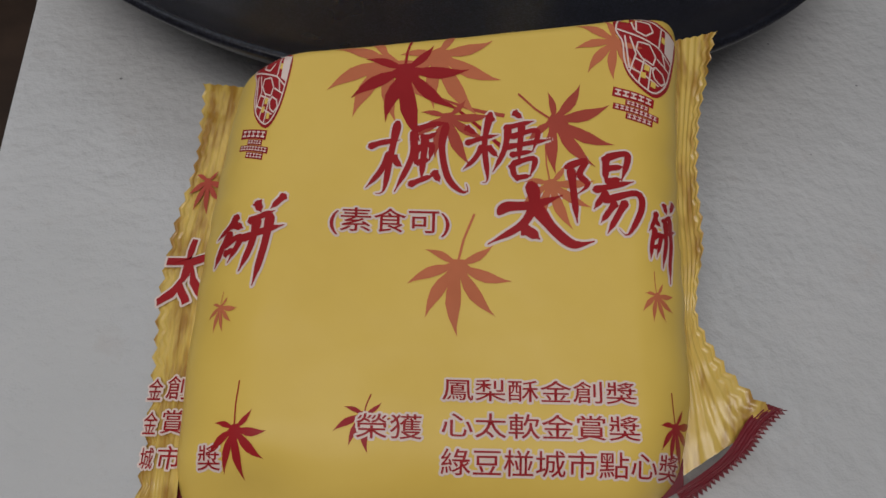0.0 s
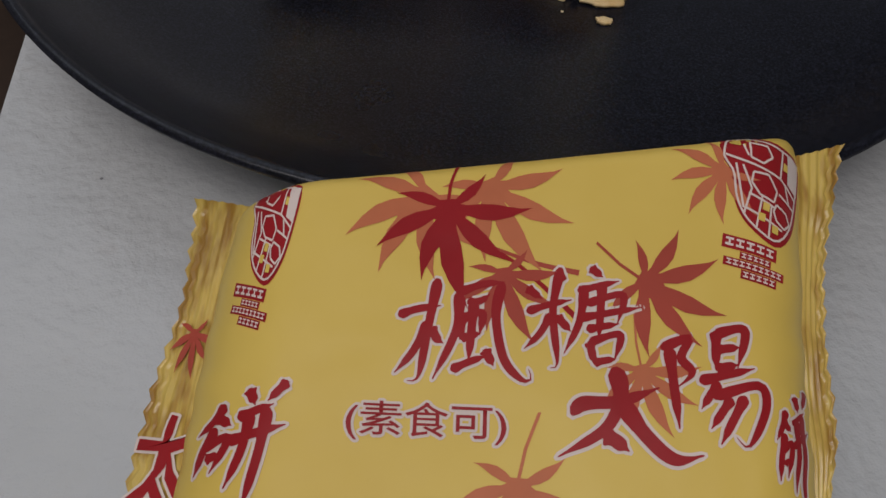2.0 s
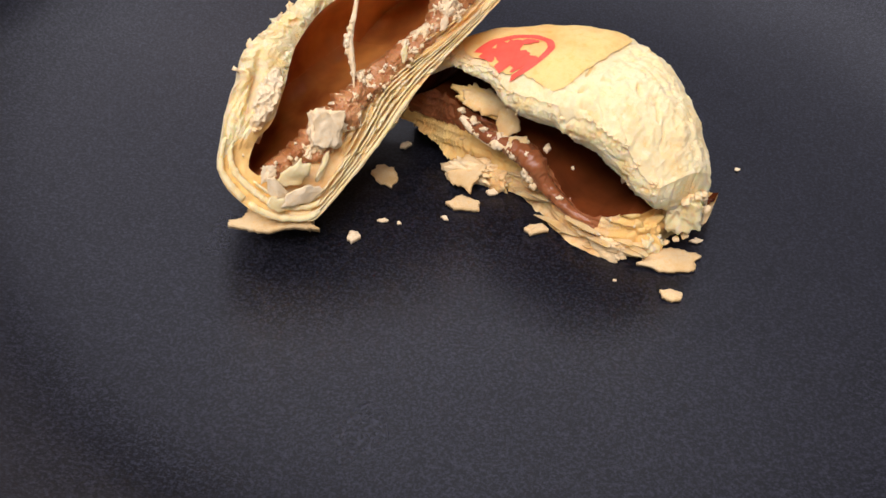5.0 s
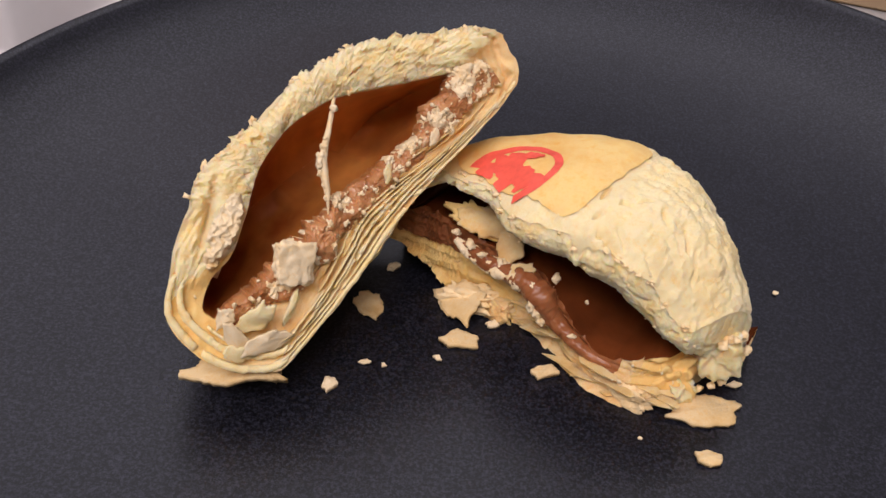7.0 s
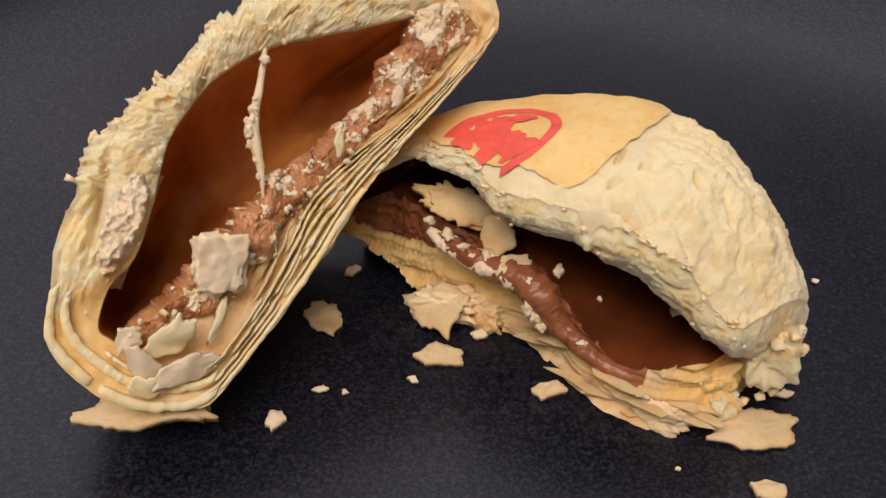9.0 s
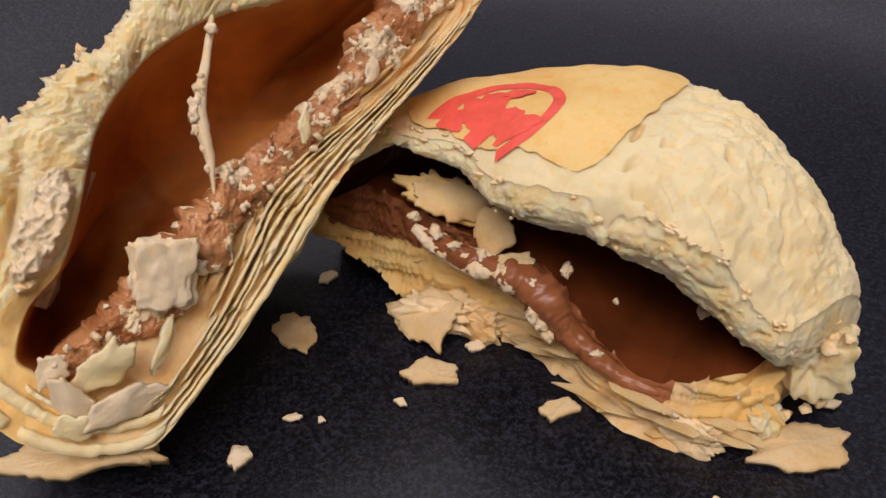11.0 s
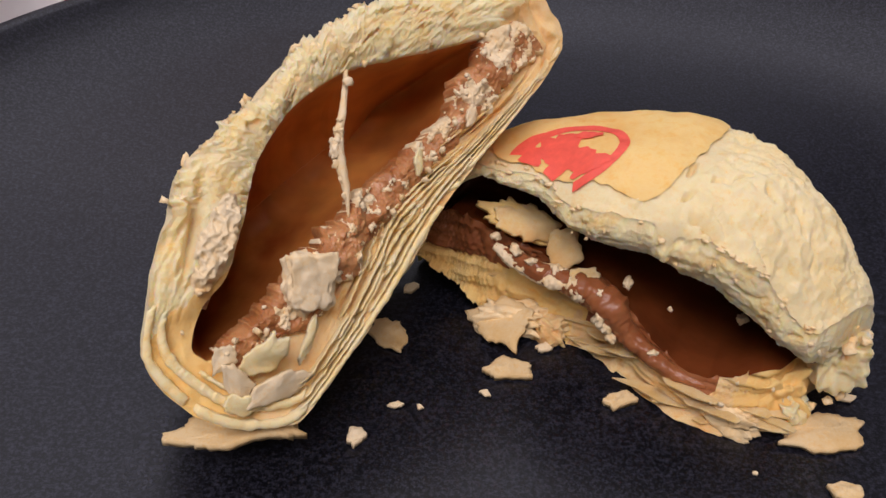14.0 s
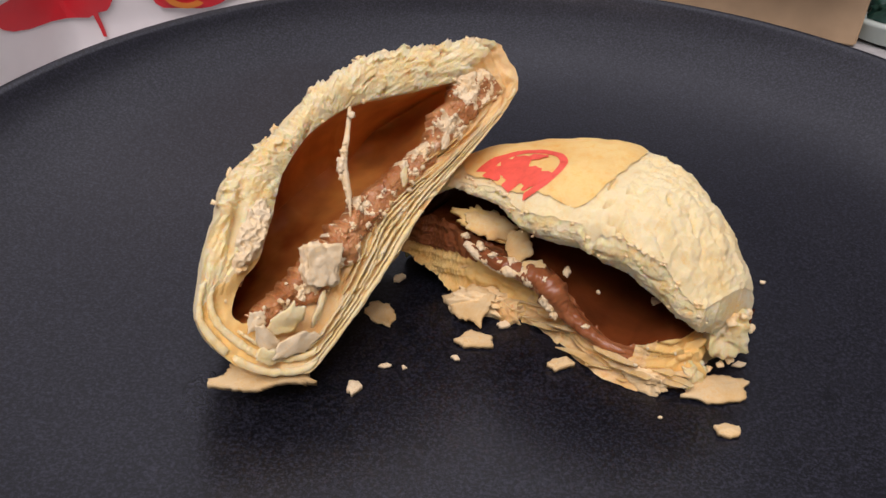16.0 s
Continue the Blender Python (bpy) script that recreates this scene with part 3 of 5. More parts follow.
def emblem(u, v, wide, high, turn, squash):
    """A crimson shell-shaped emblem with pale line work, and bars of small print under it."""
    c, s = math.cos(radians(turn)), math.sin(radians(turn))

    def shape(points, mat, lift, name, label=""):
        bm = bmesh.new()
        for poly in points:
            bm.faces.new([bm.verts.new(((u + squash * (x * c - y * s)) * 0.001, (v + x * s + y * c) * 0.001, 0)) for x, y in poly])
        part(name, on_film(bm, lift, 0.002), mat, packet, label)

    def line(x0, y0, x1, y1, half=0.2):
        x0, x1, y0, y1 = x0 * wide, x1 * wide, y0 * high, y1 * high
        d = math.hypot(x1 - x0, y1 - y0)
        nx, ny = -(y1 - y0) / d * half, (x1 - x0) / d * half
        return [(x0 + nx, y0 + ny), (x0 - nx, y0 - ny), (x1 - nx, y1 - ny), (x1 + nx, y1 + ny)]

    def loop(points):
        return [line(*points[k], *points[(k + 1) % len(points)]) for k in range(len(points))]

    shell = spline([(-0.85, 0.9), (-0.3, 1.0), (0.5, 0.95), (1.0, 0.9), (1.05, 0.2), (0.95, -0.5), (0.65, -0.95), (0.3, -1.0), (-0.25, -0.75), (-0.55, -0.35), (-0.7, 0.15), (-0.98, 0.45)], 40, True)
    shape([[(1.0 * wide * x, high * y) for x, y in shell]], M_RED, 0.00012, "emblem", "crimson shell-shaped emblem")
    work = loop([(0.9 * x, 0.9 * y) for x, y in shell])
    work += loop([(-0.35, 0.78), (0.05, 0.80), (0.2, 0.62), (0.0, 0.44), (-0.3, 0.48)])
    work += loop([(-0.2, 0.22), (0.15, 0.26), (0.4, 0.02), (0.35, -0.2), (0.0, -0.16), (-0.22, 0.02)])
    work += loop([(0.42, -0.22), (0.7, -0.28), (0.82, -0.45), (0.68, -0.6), (0.45, -0.52), (0.36, -0.36)])
    for seg_line in ((-0.85, 0.42, 0.45, 0.30), (0.45, 0.30, 0.45, 0.85), (0.45, 0.30, 0.95, 0.10), (-0.6, 0.3, -0.32, -0.5), (-0.45, 0.3, -0.2, -0.1), (-0.2, -0.1, -0.3, -0.6), (-0.25, -0.2, 0.4, -0.3), (-0.28, -0.48, 0.62, -0.66), (0.06, -0.18, 0.0, -0.8), (0.3, -0.3, 0.3, -0.92), (-0.6, 0.85, -0.35, 0.5), (0.6, 0.22, 0.75, -0.05), (0.45, 0.0, 0.9, -0.1)):
        work.append(line(*seg_line))
    shape(work, M_WHITE, 0.00022, "line_work", "pale line work")
    shape([[(wide * x, high * y) for x, y in ((0.58, 0.88), (0.98, 0.88), (0.98, 0.2), (0.66, 0.28))]], M_WHITE, 0.00026, "emblem_tag", "pale tag")
    shape([[(wide * x, high * y), (wide * (x + 0.16), high * y), (wide * (x + 0.16), high * (y + 0.15)), (wide * x, high * (y + 0.15))] for x, y in ((0.1, -0.42), (0.02, -0.64), (0.36, -0.78), (-0.7, 0.66), (0.5, 0.5))], M_FILM, 0.00024, "emblem_window", "yellow blocks")
    y = -high - 0.6
    for w, h, dx in ((5.2, 2.3, -0.6), (3.0, 1.3, 0.6), (5.8, 1.5, 0.6), (3.4, 1.5, 1.6)):
        shape([[(dx - w, y - h), (dx + w, y - h), (dx + w, y), (dx - w, y)]], M_RED, 0.00010, "small_print", "maroon bar of small print")
        n = max(4, round(2 * w / h / 0.9))
        cell = 2 * w * 0.92 / n
        shape([[(dx - 0.92 * w + cell * (k + f0), y - h * g1), (dx - 0.92 * w + cell * (k + f1), y - h * g1), (dx - 0.92 * w + cell * (k + f1), y - h * g0), (dx - 0.92 * w + cell * (k + f0), y - h * g0)] for k in range(n) for f0, f1, g0, g1 in ((0.1, 0.85, 0.18, 0.34), (0.1, 0.85, 0.62, 0.80), (0.38, 0.56, 0.3, 0.7))], M_WHITE, 0.00020, "small_print", "pale dashes of small print")
        y -= h + 0.1


emblem(35.6, 37.6, 8.6, 9.6, -12, 0.9)
emblem(-46.6, 27.5, 7.4, 9.6, -12, 0.62)

# ---------------------------------------------------------------- pastry helpers
def jagged(n, wide, high, seed, ragged=0.18):
    """An uneven outline of n points."""
    rng = random.Random(seed)
    out = []
    for i in range(n):
        a = 2 * math.pi * i / n
        p = Vector((math.cos(a), math.sin(a), seed * 1.37))
        k = 1 + ragged * (1.5 * noise.noise(p * 1.6) + 1.1 * noise.noise(p * 4.3) + 0.5 * noise.noise(p * 9.7) + rng.uniform(-0.10, 0.10))
        out.append((wide * k * math.cos(a), high * k * math.sin(a)))
    return out


def angular(n, wide, high, seed, ragged=0.18):
    """The outline of a broken flake: straight breaks between a few corners, finely torn."""
    rng = random.Random(seed * 7 + 1)
    m = rng.choice((4, 5, 5, 6))
    corners = []
    for k in range(m):
        a = 2 * math.pi * (k + rng.uniform(-0.28, 0.28)) / m + seed
        r = rng.uniform(0.85, 1.3)
        corners.append((r * math.cos(a), r * math.sin(a)))
    ring = []
    for i in range(n):
        f = i * m / n
        k, f = int(f), f - int(f)
        x0, y0 = corners[k]
        x1, y1 = corners[(k + 1) % m]
        x, y = x0 + (x1 - x0) * f, y0 + (y1 - y0) * f
        g = 1 + ragged * (0.9 * noise.noise(Vector((x * 2.5, y * 2.5, seed * 1.3))) + 0.5 * noise.noise(Vector((x * 7, y * 7, seed))) + rng.uniform(-0.12, 0.12))
        ring.append((wide * g * x, high * g * y))
    return ring


def foam(p, scale):
    """Open pores: pits with thin walls between them, about -0.4 to 0.6."""
    q = Vector(p) * scale
    q += 0.45 * noise.noise_vector(q * 0.7)
    return min(1.0, noise.voronoi(q)[0][0]) - 0.45


def flake_mesh(wide, high, thick, seed, curl=0.15, ragged=0.18, n=56):
    """A thin broken flake of pastry, base at z = 0: a domed sheet with a torn edge."""
    plain, ring = angular(n, wide / 2, high / 2, seed, 0.0), angular(n, wide / 2, high / 2, seed, ragged)
    verts, faces, rings = [], [], 7
    for side in (1, 0):
        for k in range(rings):
            s = (k + 1) / rings
            for i, (x, y) in enumerate(ring):
                k4 = s**5
                px, py = s * (plain[i][0] * (1 - k4) + x * k4), s * (plain[i][1] * (1 - k4) + y * k4)
                z = curl * wide * (1 - s * s) * 0.5 + 0.12 * wide * noise.noise(Vector((px / wide * 2, py / wide * 2, seed)))
                z = max(0.0, z) + 0.12 * thick * grit((px + seed, py, side), 900, 3)
                verts.append((px, py, z + (thick if side else 0)))
    for side in (0, 1):
        o = side * rings * n
        faces.append([o + i for i in range(n)] if side == 0 else [o + n - 1 - i for i in range(n)])
        for k in range(rings - 1):
            for i in range(n):
                q = (o + k * n + i, o + (k + 1) * n + i, o + (k + 1) * n + (i + 1) % n, o + k * n + (i + 1) % n)
                faces.append(q if side == 0 else q[::-1])
    a, b = (rings - 1) * n, (2 * rings - 1) * n
    for i in range(n):
        faces.append((a + i, b + i, b + (i + 1) % n, a + (i + 1) % n))
    return mesh_of("flake", verts, faces)


def add_lump(store, at, size, seed, flat=0.7, turn=None):
    """Adds an uneven crumb to a store of (verts, faces)."""
    verts, faces = store
    bm = bmesh.new()
    bmesh.ops.create_icosphere(bm, subdivisions=4 if size > 0.0016 else 3 if size > 0.0006 else 2, radius=1)
    rng = random.Random(seed)
    e = turn or Euler([rng.uniform(0, 6) for _ in range(3)]).to_matrix()
    sx, sy = rng.uniform(0.75, 1.25), rng.uniform(0.75, 1.25)
    start = len(verts)
    for v in bm.verts:
        k = 1 + 0.6 * noise.noise(v.co * 1.5 + Vector((seed * 3.1, 0, 0))) + 0.30 * grit(v.co + Vector((0, seed, 0)), 2.6, 3)
        q = Vector([math.copysign(abs(x) ** 0.85, x) for x in v.co])
        verts.append(tuple(Vector(at) + e @ Vector((q.x * sx, q.y * sy, q.z * flat)) * (k * size)))
    faces.extend([tuple(start + v.index for v in f.verts) for f in bm.faces])
    bm.free()


def add_flake(store, at, along, out, wide, high, thick, seed):
    """Adds a small torn flake: along and out span its plane."""
    verts, faces = store
    along, out = Vector(along).normalized(), Vector(out)
    out = (out - along * out.dot(along)).normalized()
    up = along.cross(out)
    ring = jagged(9, wide / 2, high / 2, seed, 0.4)
    start = len(verts)
    rng = random.Random(seed)
    bend = rng.uniform(-0.25, 0.25)
    for side in (0, 1):
        for x, y in ring:
            verts.append(tuple(Vector(at) + along * x + out * y + up * (thick * (side - 0.5) + bend * (x * x / wide + y * y / high))))
    n = len(ring)
    faces.append(tuple(start + i for i in reversed(range(n))))
    faces.append(tuple(start + n + i for i in range(n)))
    for i in range(n):
        faces.append((start + i, start + (i + 1) % n, start + n + (i + 1) % n, start + n + i))


# ---------------------------------------------------------------- half cake stood on edge, cut side up
LO = Vector((-0.0335, 0.2462, 0.0202))
LX, LY, LN = Vector((0.5531, 0.6629, 0.5047)), Vector((-0.7597, 0.1526, 0.6321)), Vector((0.342, -0.733, 0.588))
HALF_A = Matrix(((LX.x, LY.x, LN.x, LO.x), (LX.y, LY.y, LN.y, LO.y), (LX.z, LY.z, LN.z, LO.z), (0, 0, 0, 1)))
INV_A = HALF_A.inverted()
half_a = empty("half_pastry", HALF_A, "broken flaky pastry half propped on edge, brown hollow filling", "pastry", "broken pastry halves")
MM = 0.001
NP = 840
outer = spline([(-1.6, 3.4), (1, 1), (5.2, 0.2), (17, -0.4), (30, 0), (41, 0.2), (54, -1.0), (64, -1.7), (70, -1.0), (72.2, 0.6), (73.4, 3.4), (74.3, 6.6), (72.4, 10.8), (66, 16.4), (59, 22.2), (52.6, 26.2), (46, 28.6), (40, 29.9), (33, 30.4), (26, 31.6), (20, 32), (14, 30.2), (8, 28.1), (2, 24.9), (-2.2, 22.5), (-4.3, 19.2), (-5.2, 13), (-4.2, 7.6)], NP, True)
hollow = spline([(2.0, 14.4), (8, 12.0), (20, 10.6), (31, 9.6), (48, 6.4), (58, 7.2), (61.5, 9.2), (59.5, 11.2), (54.3, 15.1), (48.5, 19.6), (43, 23.2), (36, 25.4), (31, 25.6), (26, 25.0), (22, 23.4), (17.5, 21.4), (11.5, 19.4), (6.5, 19.6), (1.8, 17.8), (1.2, 15.8)], NP, True)
# match the two outlines by direction from the middle of the hollow
hollow = np.roll(hollow, -int(np.argmin(np.linalg.norm(hollow - (3, 14), axis=1))), axis=0)
CUT = np.array((30.0, 15.0))


def matched(a, b):
    """Points of b that face those of a, kept in order."""
    n = len(a)
    fa = np.unwrap(np.arctan2((a - CUT)[:, 1] * 2.2, (a - CUT)[:, 0]))
    fb = np.unwrap(np.arctan2((b - CUT)[:, 1] * 2.2, (b - CUT)[:, 0]))
    fb = np.maximum.accumulate(fb)
    long_f = np.r_[fb - 2 * math.pi, fb, fb + 2 * math.pi]
    out = np.stack([np.interp(fa, long_f, np.tile(b[:, k], 3)) for k in (0, 1)], 1)
    return out


hollow = matched(outer, hollow)
# outer skin: the outline swept back along a half round plan
DEPTH, LAYERS = 0.036, 36
verts = []
for i in range(NP):
    for k in range(LAYERS):
        s = k / (LAYERS - 1)
        f = math.sqrt(max(0.0, 1 - (0.985 * s) ** 2.2))
        x, y = 34 + (outer[i][0] - 34) * f, 6 + (outer[i][1] - 6) * (0.35 + 0.65 * f)
        p = Vector((x * MM, y * MM, -DEPTH * s))
        dome = smooth(3, 10, outer[i][1])
        open_end = smooth(2, 16, outer[i][0])
        away = Vector((outer[i][0] - 30, outer[i][1] - 12, -8 * s)).normalized()
        p += away * ((0.3 + 0.3 * open_end) * 0.001 * rough(p, 130, 3) + dome * open_end * 0.0005 * (cells(p, 170) - 0.5) + (1 - dome) * 0.00025 * math.sin(s * 60 + rough(p, 60) * 3))
        if k < 3:
            p += Vector((outer[i][0] - 30, outer[i][1] - 12, 0)).normalized() * 0.0010 * (rough((i * 0.09, 3.3, 0), 1.0, 3) + 0.6 * grit((i * 0.35, 1.3, 0), 1.0, 2)) * (1 - k / 3) * dome * smooth(8, 18, outer[i][0])
        wp = HALF_A @ p
        if wp.z < FLOOR + 0.0004:
            wp.z = FLOOR + 0.0004 + 0.0002 * (1 + rough(p, 300, 1))
        verts.append(INV_A @ wp)
crust_a = mesh_of("crust", verts, grid_faces(NP, LAYERS, close_u=True))
rim_pts = [Vector(verts[i * LAYERS]) for i in range(NP)]
part("crust", crust_a, M_CRUST, half_a, "pale golden flaky crust")
# torn face between the crust and the hollow
ACROSS = 54
arc_len = np.r_[0, np.cumsum(np.linalg.norm(np.diff(outer, axis=0), axis=1))]


def layered_part(i):
    """1 where the wall is stacked sheets (base and foot), 0 where it is open crumb."""
    x, y = outer[i]
    return max(smooth(9, 5, y) * smooth(-8, -2, x), smooth(10, 3, x) * smooth(27, 20, y))


verts = []
for i in range(NP):
    hx, hy = hollow[i] * MM
    gap = max(0.002, math.hypot(rim_pts[i].x - hx, rim_pts[i].y - hy))
    m = layered_part(i)
    run = arc_len[i] * MM
    for k in range(ACROSS):
        s = k / (ACROSS - 1)
        x, y = rim_pts[i].x + (hx - rim_pts[i].x) * s, rim_pts[i].y + (hy - rim_pts[i].y) * s
        dist = gap * s
        ply = dist / 0.0011 + 1.0 * rough((run, dist, 0.5), 140, 3)
        fl = math.floor(ply)
        flap = noise.noise(Vector((fl * 3.1, run * 150, 0.4)))
        flap += (noise.noise(Vector((fl * 3.1 + 3.1, run * 150, 0.4))) - flap) * smooth(0.6, 1.0, ply - fl)
        streak = noise.noise(Vector((run * 260, dist * 1100, 2.0))) + 0.6 * noise.noise(Vector((run * 600, dist * 2200, 5.0)))
        pit = smooth(0.28, 0.6, noise.noise(Vector((run * 210, dist * 640, 9.1))))
        open_crumb = 0.00042 * flap + 0.00026 * streak + 0.0006 * rough((x, y, 0.7), 120, 3) + 0.00030 * foam((run, dist * 1.5, 1.7), 1300) + 0.00018 * grit((x, y, 1.7), 900, 4) - 0.0012 * pit
        slit = 0.0035 * math.exp(-(((x - 0.0130) * 0.42 - (y - 0.0262) * 0.91) / 0.0006) ** 2 - (((x - 0.0130) * 0.91 + (y - 0.0262) * 0.42) / 0.0050) ** 2)
        z = -slit - m * (0.0012 - 0.0022 * flap * smooth(4, 12, outer[i][0]) + 0.0006 * rough((x, y, 2.7), 160, 3)) + (1 - m) * (open_crumb + 0.0014 * math.sin(math.pi * s))
        edge = smooth(0.0, 0.10, s)
        verts.append((x, y, rim_pts[i].z * (1 - edge) + z * edge - (0.0012 if s == 1 else 0)))
face_mesh = mesh_of("cut_face", verts, grid_faces(NP, ACROSS, close_u=True))
face_mesh.materials.append(M_CRUMB)
face_mesh.materials.append(M_LAYER)
face_mesh.materials.append(M_GOLD)
index = []
for i in range(NP):
    for k in range(ACROSS - 1):
        # Deeper golden behind the sheets paints the gaps between them darker, like shade.
        patchy = layered_part(i) + 0.25 * noise.noise(Vector((i * 0.06, k * 0.2, 0)))
        index.append(0 if patchy < 0.5 else 2 if outer[i][1] > 9 else 1)
face_mesh.polygons.foreach_set("material_index", index)
part("cut_face", face_mesh, None, half_a, "torn pale crumb and stacked thin golden layers")
inner_pts = [Vector(verts[i * ACROSS + ACROSS - 1]) for i in range(NP)]
# hollow
verts, DEEP = [], 26
for i in range(NP):
    for k in range(DEEP):
        s = k / (DEEP - 1)
        f = math.sqrt(max(0.0, 1 - s**2.4))
        p = Vector((inner_pts[i].x, inner_pts[i].y, inner_pts[i].z))
        c = Vector((33 * MM + (p.x - 33 * MM) * 0.66, (17.5 - 0.16 * (p.x / MM - 33)) * MM if p.x < 45 * MM else 13 * MM, 0))
        q = c + (p - c) * (0.001 + 0.999 * f)
        q.z = inner_pts[i].z * max(0.0, 1 - 6 * s) - 0.028 * s
        q += Vector((0, 0, 1)) * 0.0030 * s * rough((q.x, q.y, 0.2), 70, 3)
        verts.append(q)
part("hollow", mesh_of("hollow", verts, grid_faces(NP, DEEP, close_u=True)), M_DARK, half_a, "dark amber maple-sugar lining of the hollow")


def lumpy_tube(path, radii, n, seed, sides=22, knob=0.35, coat=0.0, blocky=0.0):
    """A knobbly roll of paste along a path."""
    p = spline(path, n)
    r = np.interp(np.linspace(0, 1, n), np.linspace(0, 1, len(radii)), radii)
    pts = []
    for i in range(n):
        d = Vector(p[min(i + 1, n - 1)] - p[max(i - 1, 0)]).normalized()
        a = d.cross(Vector((0, 0, 1))).normalized()
        b = a.cross(d)
        for k in range(sides):
            t = 2 * math.pi * k / sides
            c = Vector(p[i])
            w = a * math.cos(t) + b * math.sin(t)
            q = c + w * 0.0022 + Vector((seed, 0, 0))
            q2 = q + 0.0006 * noise.noise_vector(q * 500)
            kk = 1 + 0.45 * knob * rough(q, 150, 2) + blocky * (0.9 * (cells(q2, 330) - 0.5) + 0.35 * (cells(q2, 800) - 0.5)) + 0.25 * knob * grit(c + w * 0.002, 600, 2)
            if coat:
                q = c + w * 0.002
                kk += coat * (1.3 * noise.noise(q * 170) + 0.8 * noise.noise(q * 480) + 0.35 * noise.noise(q * 1500) - 0.16) + 0.18 * foam(q, 1300)
            pts.append(c + w * r[i] * kk * (math.sin(math.pi * min(1, max(0.02, (i + 0.5) / n))) ** 0.25))
    faces = []
    for i in range(n - 1):
        for k in range(sides):
            faces.append((i * sides + k, i * sides + (k + 1) % sides, (i + 1) * sides + (k + 1) % sides, (i + 1) * sides + k))
    faces += [tuple(reversed(range(sides))), tuple((n - 1) * sides + k for k in range(sides))]
    return mesh_of("paste", pts, faces)


path = [(2, 13.0, -1.2), (12, 10.6, -0.6), (20, 10.0, 0.2), (27, 9.4, 0.0), (38, 7.4, -0.8), (48, 5.6, -1.0), (58, 6.0, -0.6), (67.5, 4.4, -0.4)]


def torn_slab(path, widths, heights, n, across, seed, coat=0.0):
    """A broken, angular band of paste along a path (mm), thickest in the middle, with ragged sides."""
    line = spline(path, n)
    run = np.r_[0, np.cumsum(np.linalg.norm(np.diff(line, axis=0), axis=1))]
    at = np.linspace(0, 1, n)
    wide, high = (np.interp(at, np.linspace(0, 1, len(v)), v) for v in (widths, heights))
    pts = []
    for i in range(n):
        d = line[min(i + 1, n - 1)] - line[max(i - 1, 0)]
        side = Vector((-d[1], d[0], 0)).normalized()
        for k in range(across):
            c = 2 * k / (across - 1) - 1
            left = 0.8 * noise.noise(Vector((run[i] * 0.22, seed, 1 if c > 0 else 5))) + 0.5 * noise.noise(Vector((run[i] * 0.8, seed, 2 if c > 0 else 6))) + 0.2 * noise.noise(Vector((run[i] * 2.5, seed, 3 if c > 0 else 7)))
            w = wide[i] * (1 + 0.7 * left)
            q = Vector((run[i], c * w, seed * 3.0))
            q += 0.5 * noise.noise_vector(q * 0.9)
            block = 0.65 * cells(q, 0.42) + 0.45 * cells(q, 1.0) + 0.15 * cells(q, 2.6)
            h = high[i] * (1 + 0.6 * noise.noise(Vector((run[i] * 0.24, c, seed)))) * (max(0.0, 1 - c * c) ** 0.35) * (0.35 + 0.9 * block) + 0.22 * noise.noise(q * 1.3) + 0.10 * noise.noise(q * 3.5)
            h += coat * (1.3 * noise.noise(q * 0.22 + Vector((9, 0, 0))) + 0.7 * noise.noise(q * 0.8 + Vector((9, 0, 0))) + 0.35 * noise.noise(q * 3.2) - 0.24)
            if abs(c) == 1:
                h = -2.5
            pts.append(tuple((Vector(line[i]) + side * (c * w) + Vector((0, 0, h))) * MM))
    return mesh_of("paste", pts, grid_faces(n, across))


SLAB = ([2.3, 3.0, 3.5, 3.0, 2.3, 2.1, 3.6, 3.6], [2.2, 2.8, 3.2, 3.0, 2.2, 1.9, 2.8, 2.3])
low_path = [(x, y, z - 1.0) for x, y, z in path]
part("filling", torn_slab(low_path, *SLAB, 420, 50, 2), M_FILL, half_a, "lumpy milky brown filling along the base")
part("crumb_coat", torn_slab(low_path, *SLAB, 420, 50, 2, 1.1), M_BITS, half_a, "pale ragged crumb stuck to the filling")

# broken edge of crumbs and thin flakes
rng = random.Random(5)
store, paste_bits = ([], []), ([], [])
for n in range(90):
    i = rng.randrange(NP)
    if outer[i][1] < 6 and rng.random() < 0.6:
        continue
    s = rng.uniform(-0.01, 1.0)
    if outer[i][0] < 14 and s < 0.4:
        continue
    a, b = rim_pts[i], inner_pts[i]
    at = a + (b - a) * s
    add_lump(store, (at.x, at.y, 0.0002 + rng.uniform(-0.0003, 0.0006)), rng.uniform(0.00014, 0.00036) * (1.4 if s > 0.85 else 1), n)
for n in range(280):
    i = rng.randrange(NP)
    if outer[i][1] < 8:
        continue
    if outer[i][0] < 12:
        continue
    a = rim_pts[i].lerp(inner_pts[i], rng.random() ** 2 * 0.9)
    out = Vector((a.x - 0.03, a.y - 0.012, 0)).normalized()
    add_flake(store, a + out * rng.uniform(-0.0006, 0.0004) + Vector((0, 0, rng.uniform(-0.0012, 0.0004))), (-out.y, out.x, rng.uniform(-0.3, 0.3)), out + Vector((0, 0, rng.uniform(-0.6, 0.8))), rng.uniform(0.0007, 0.0019), rng.uniform(0.0005, 0.0012), 0.00025, n)
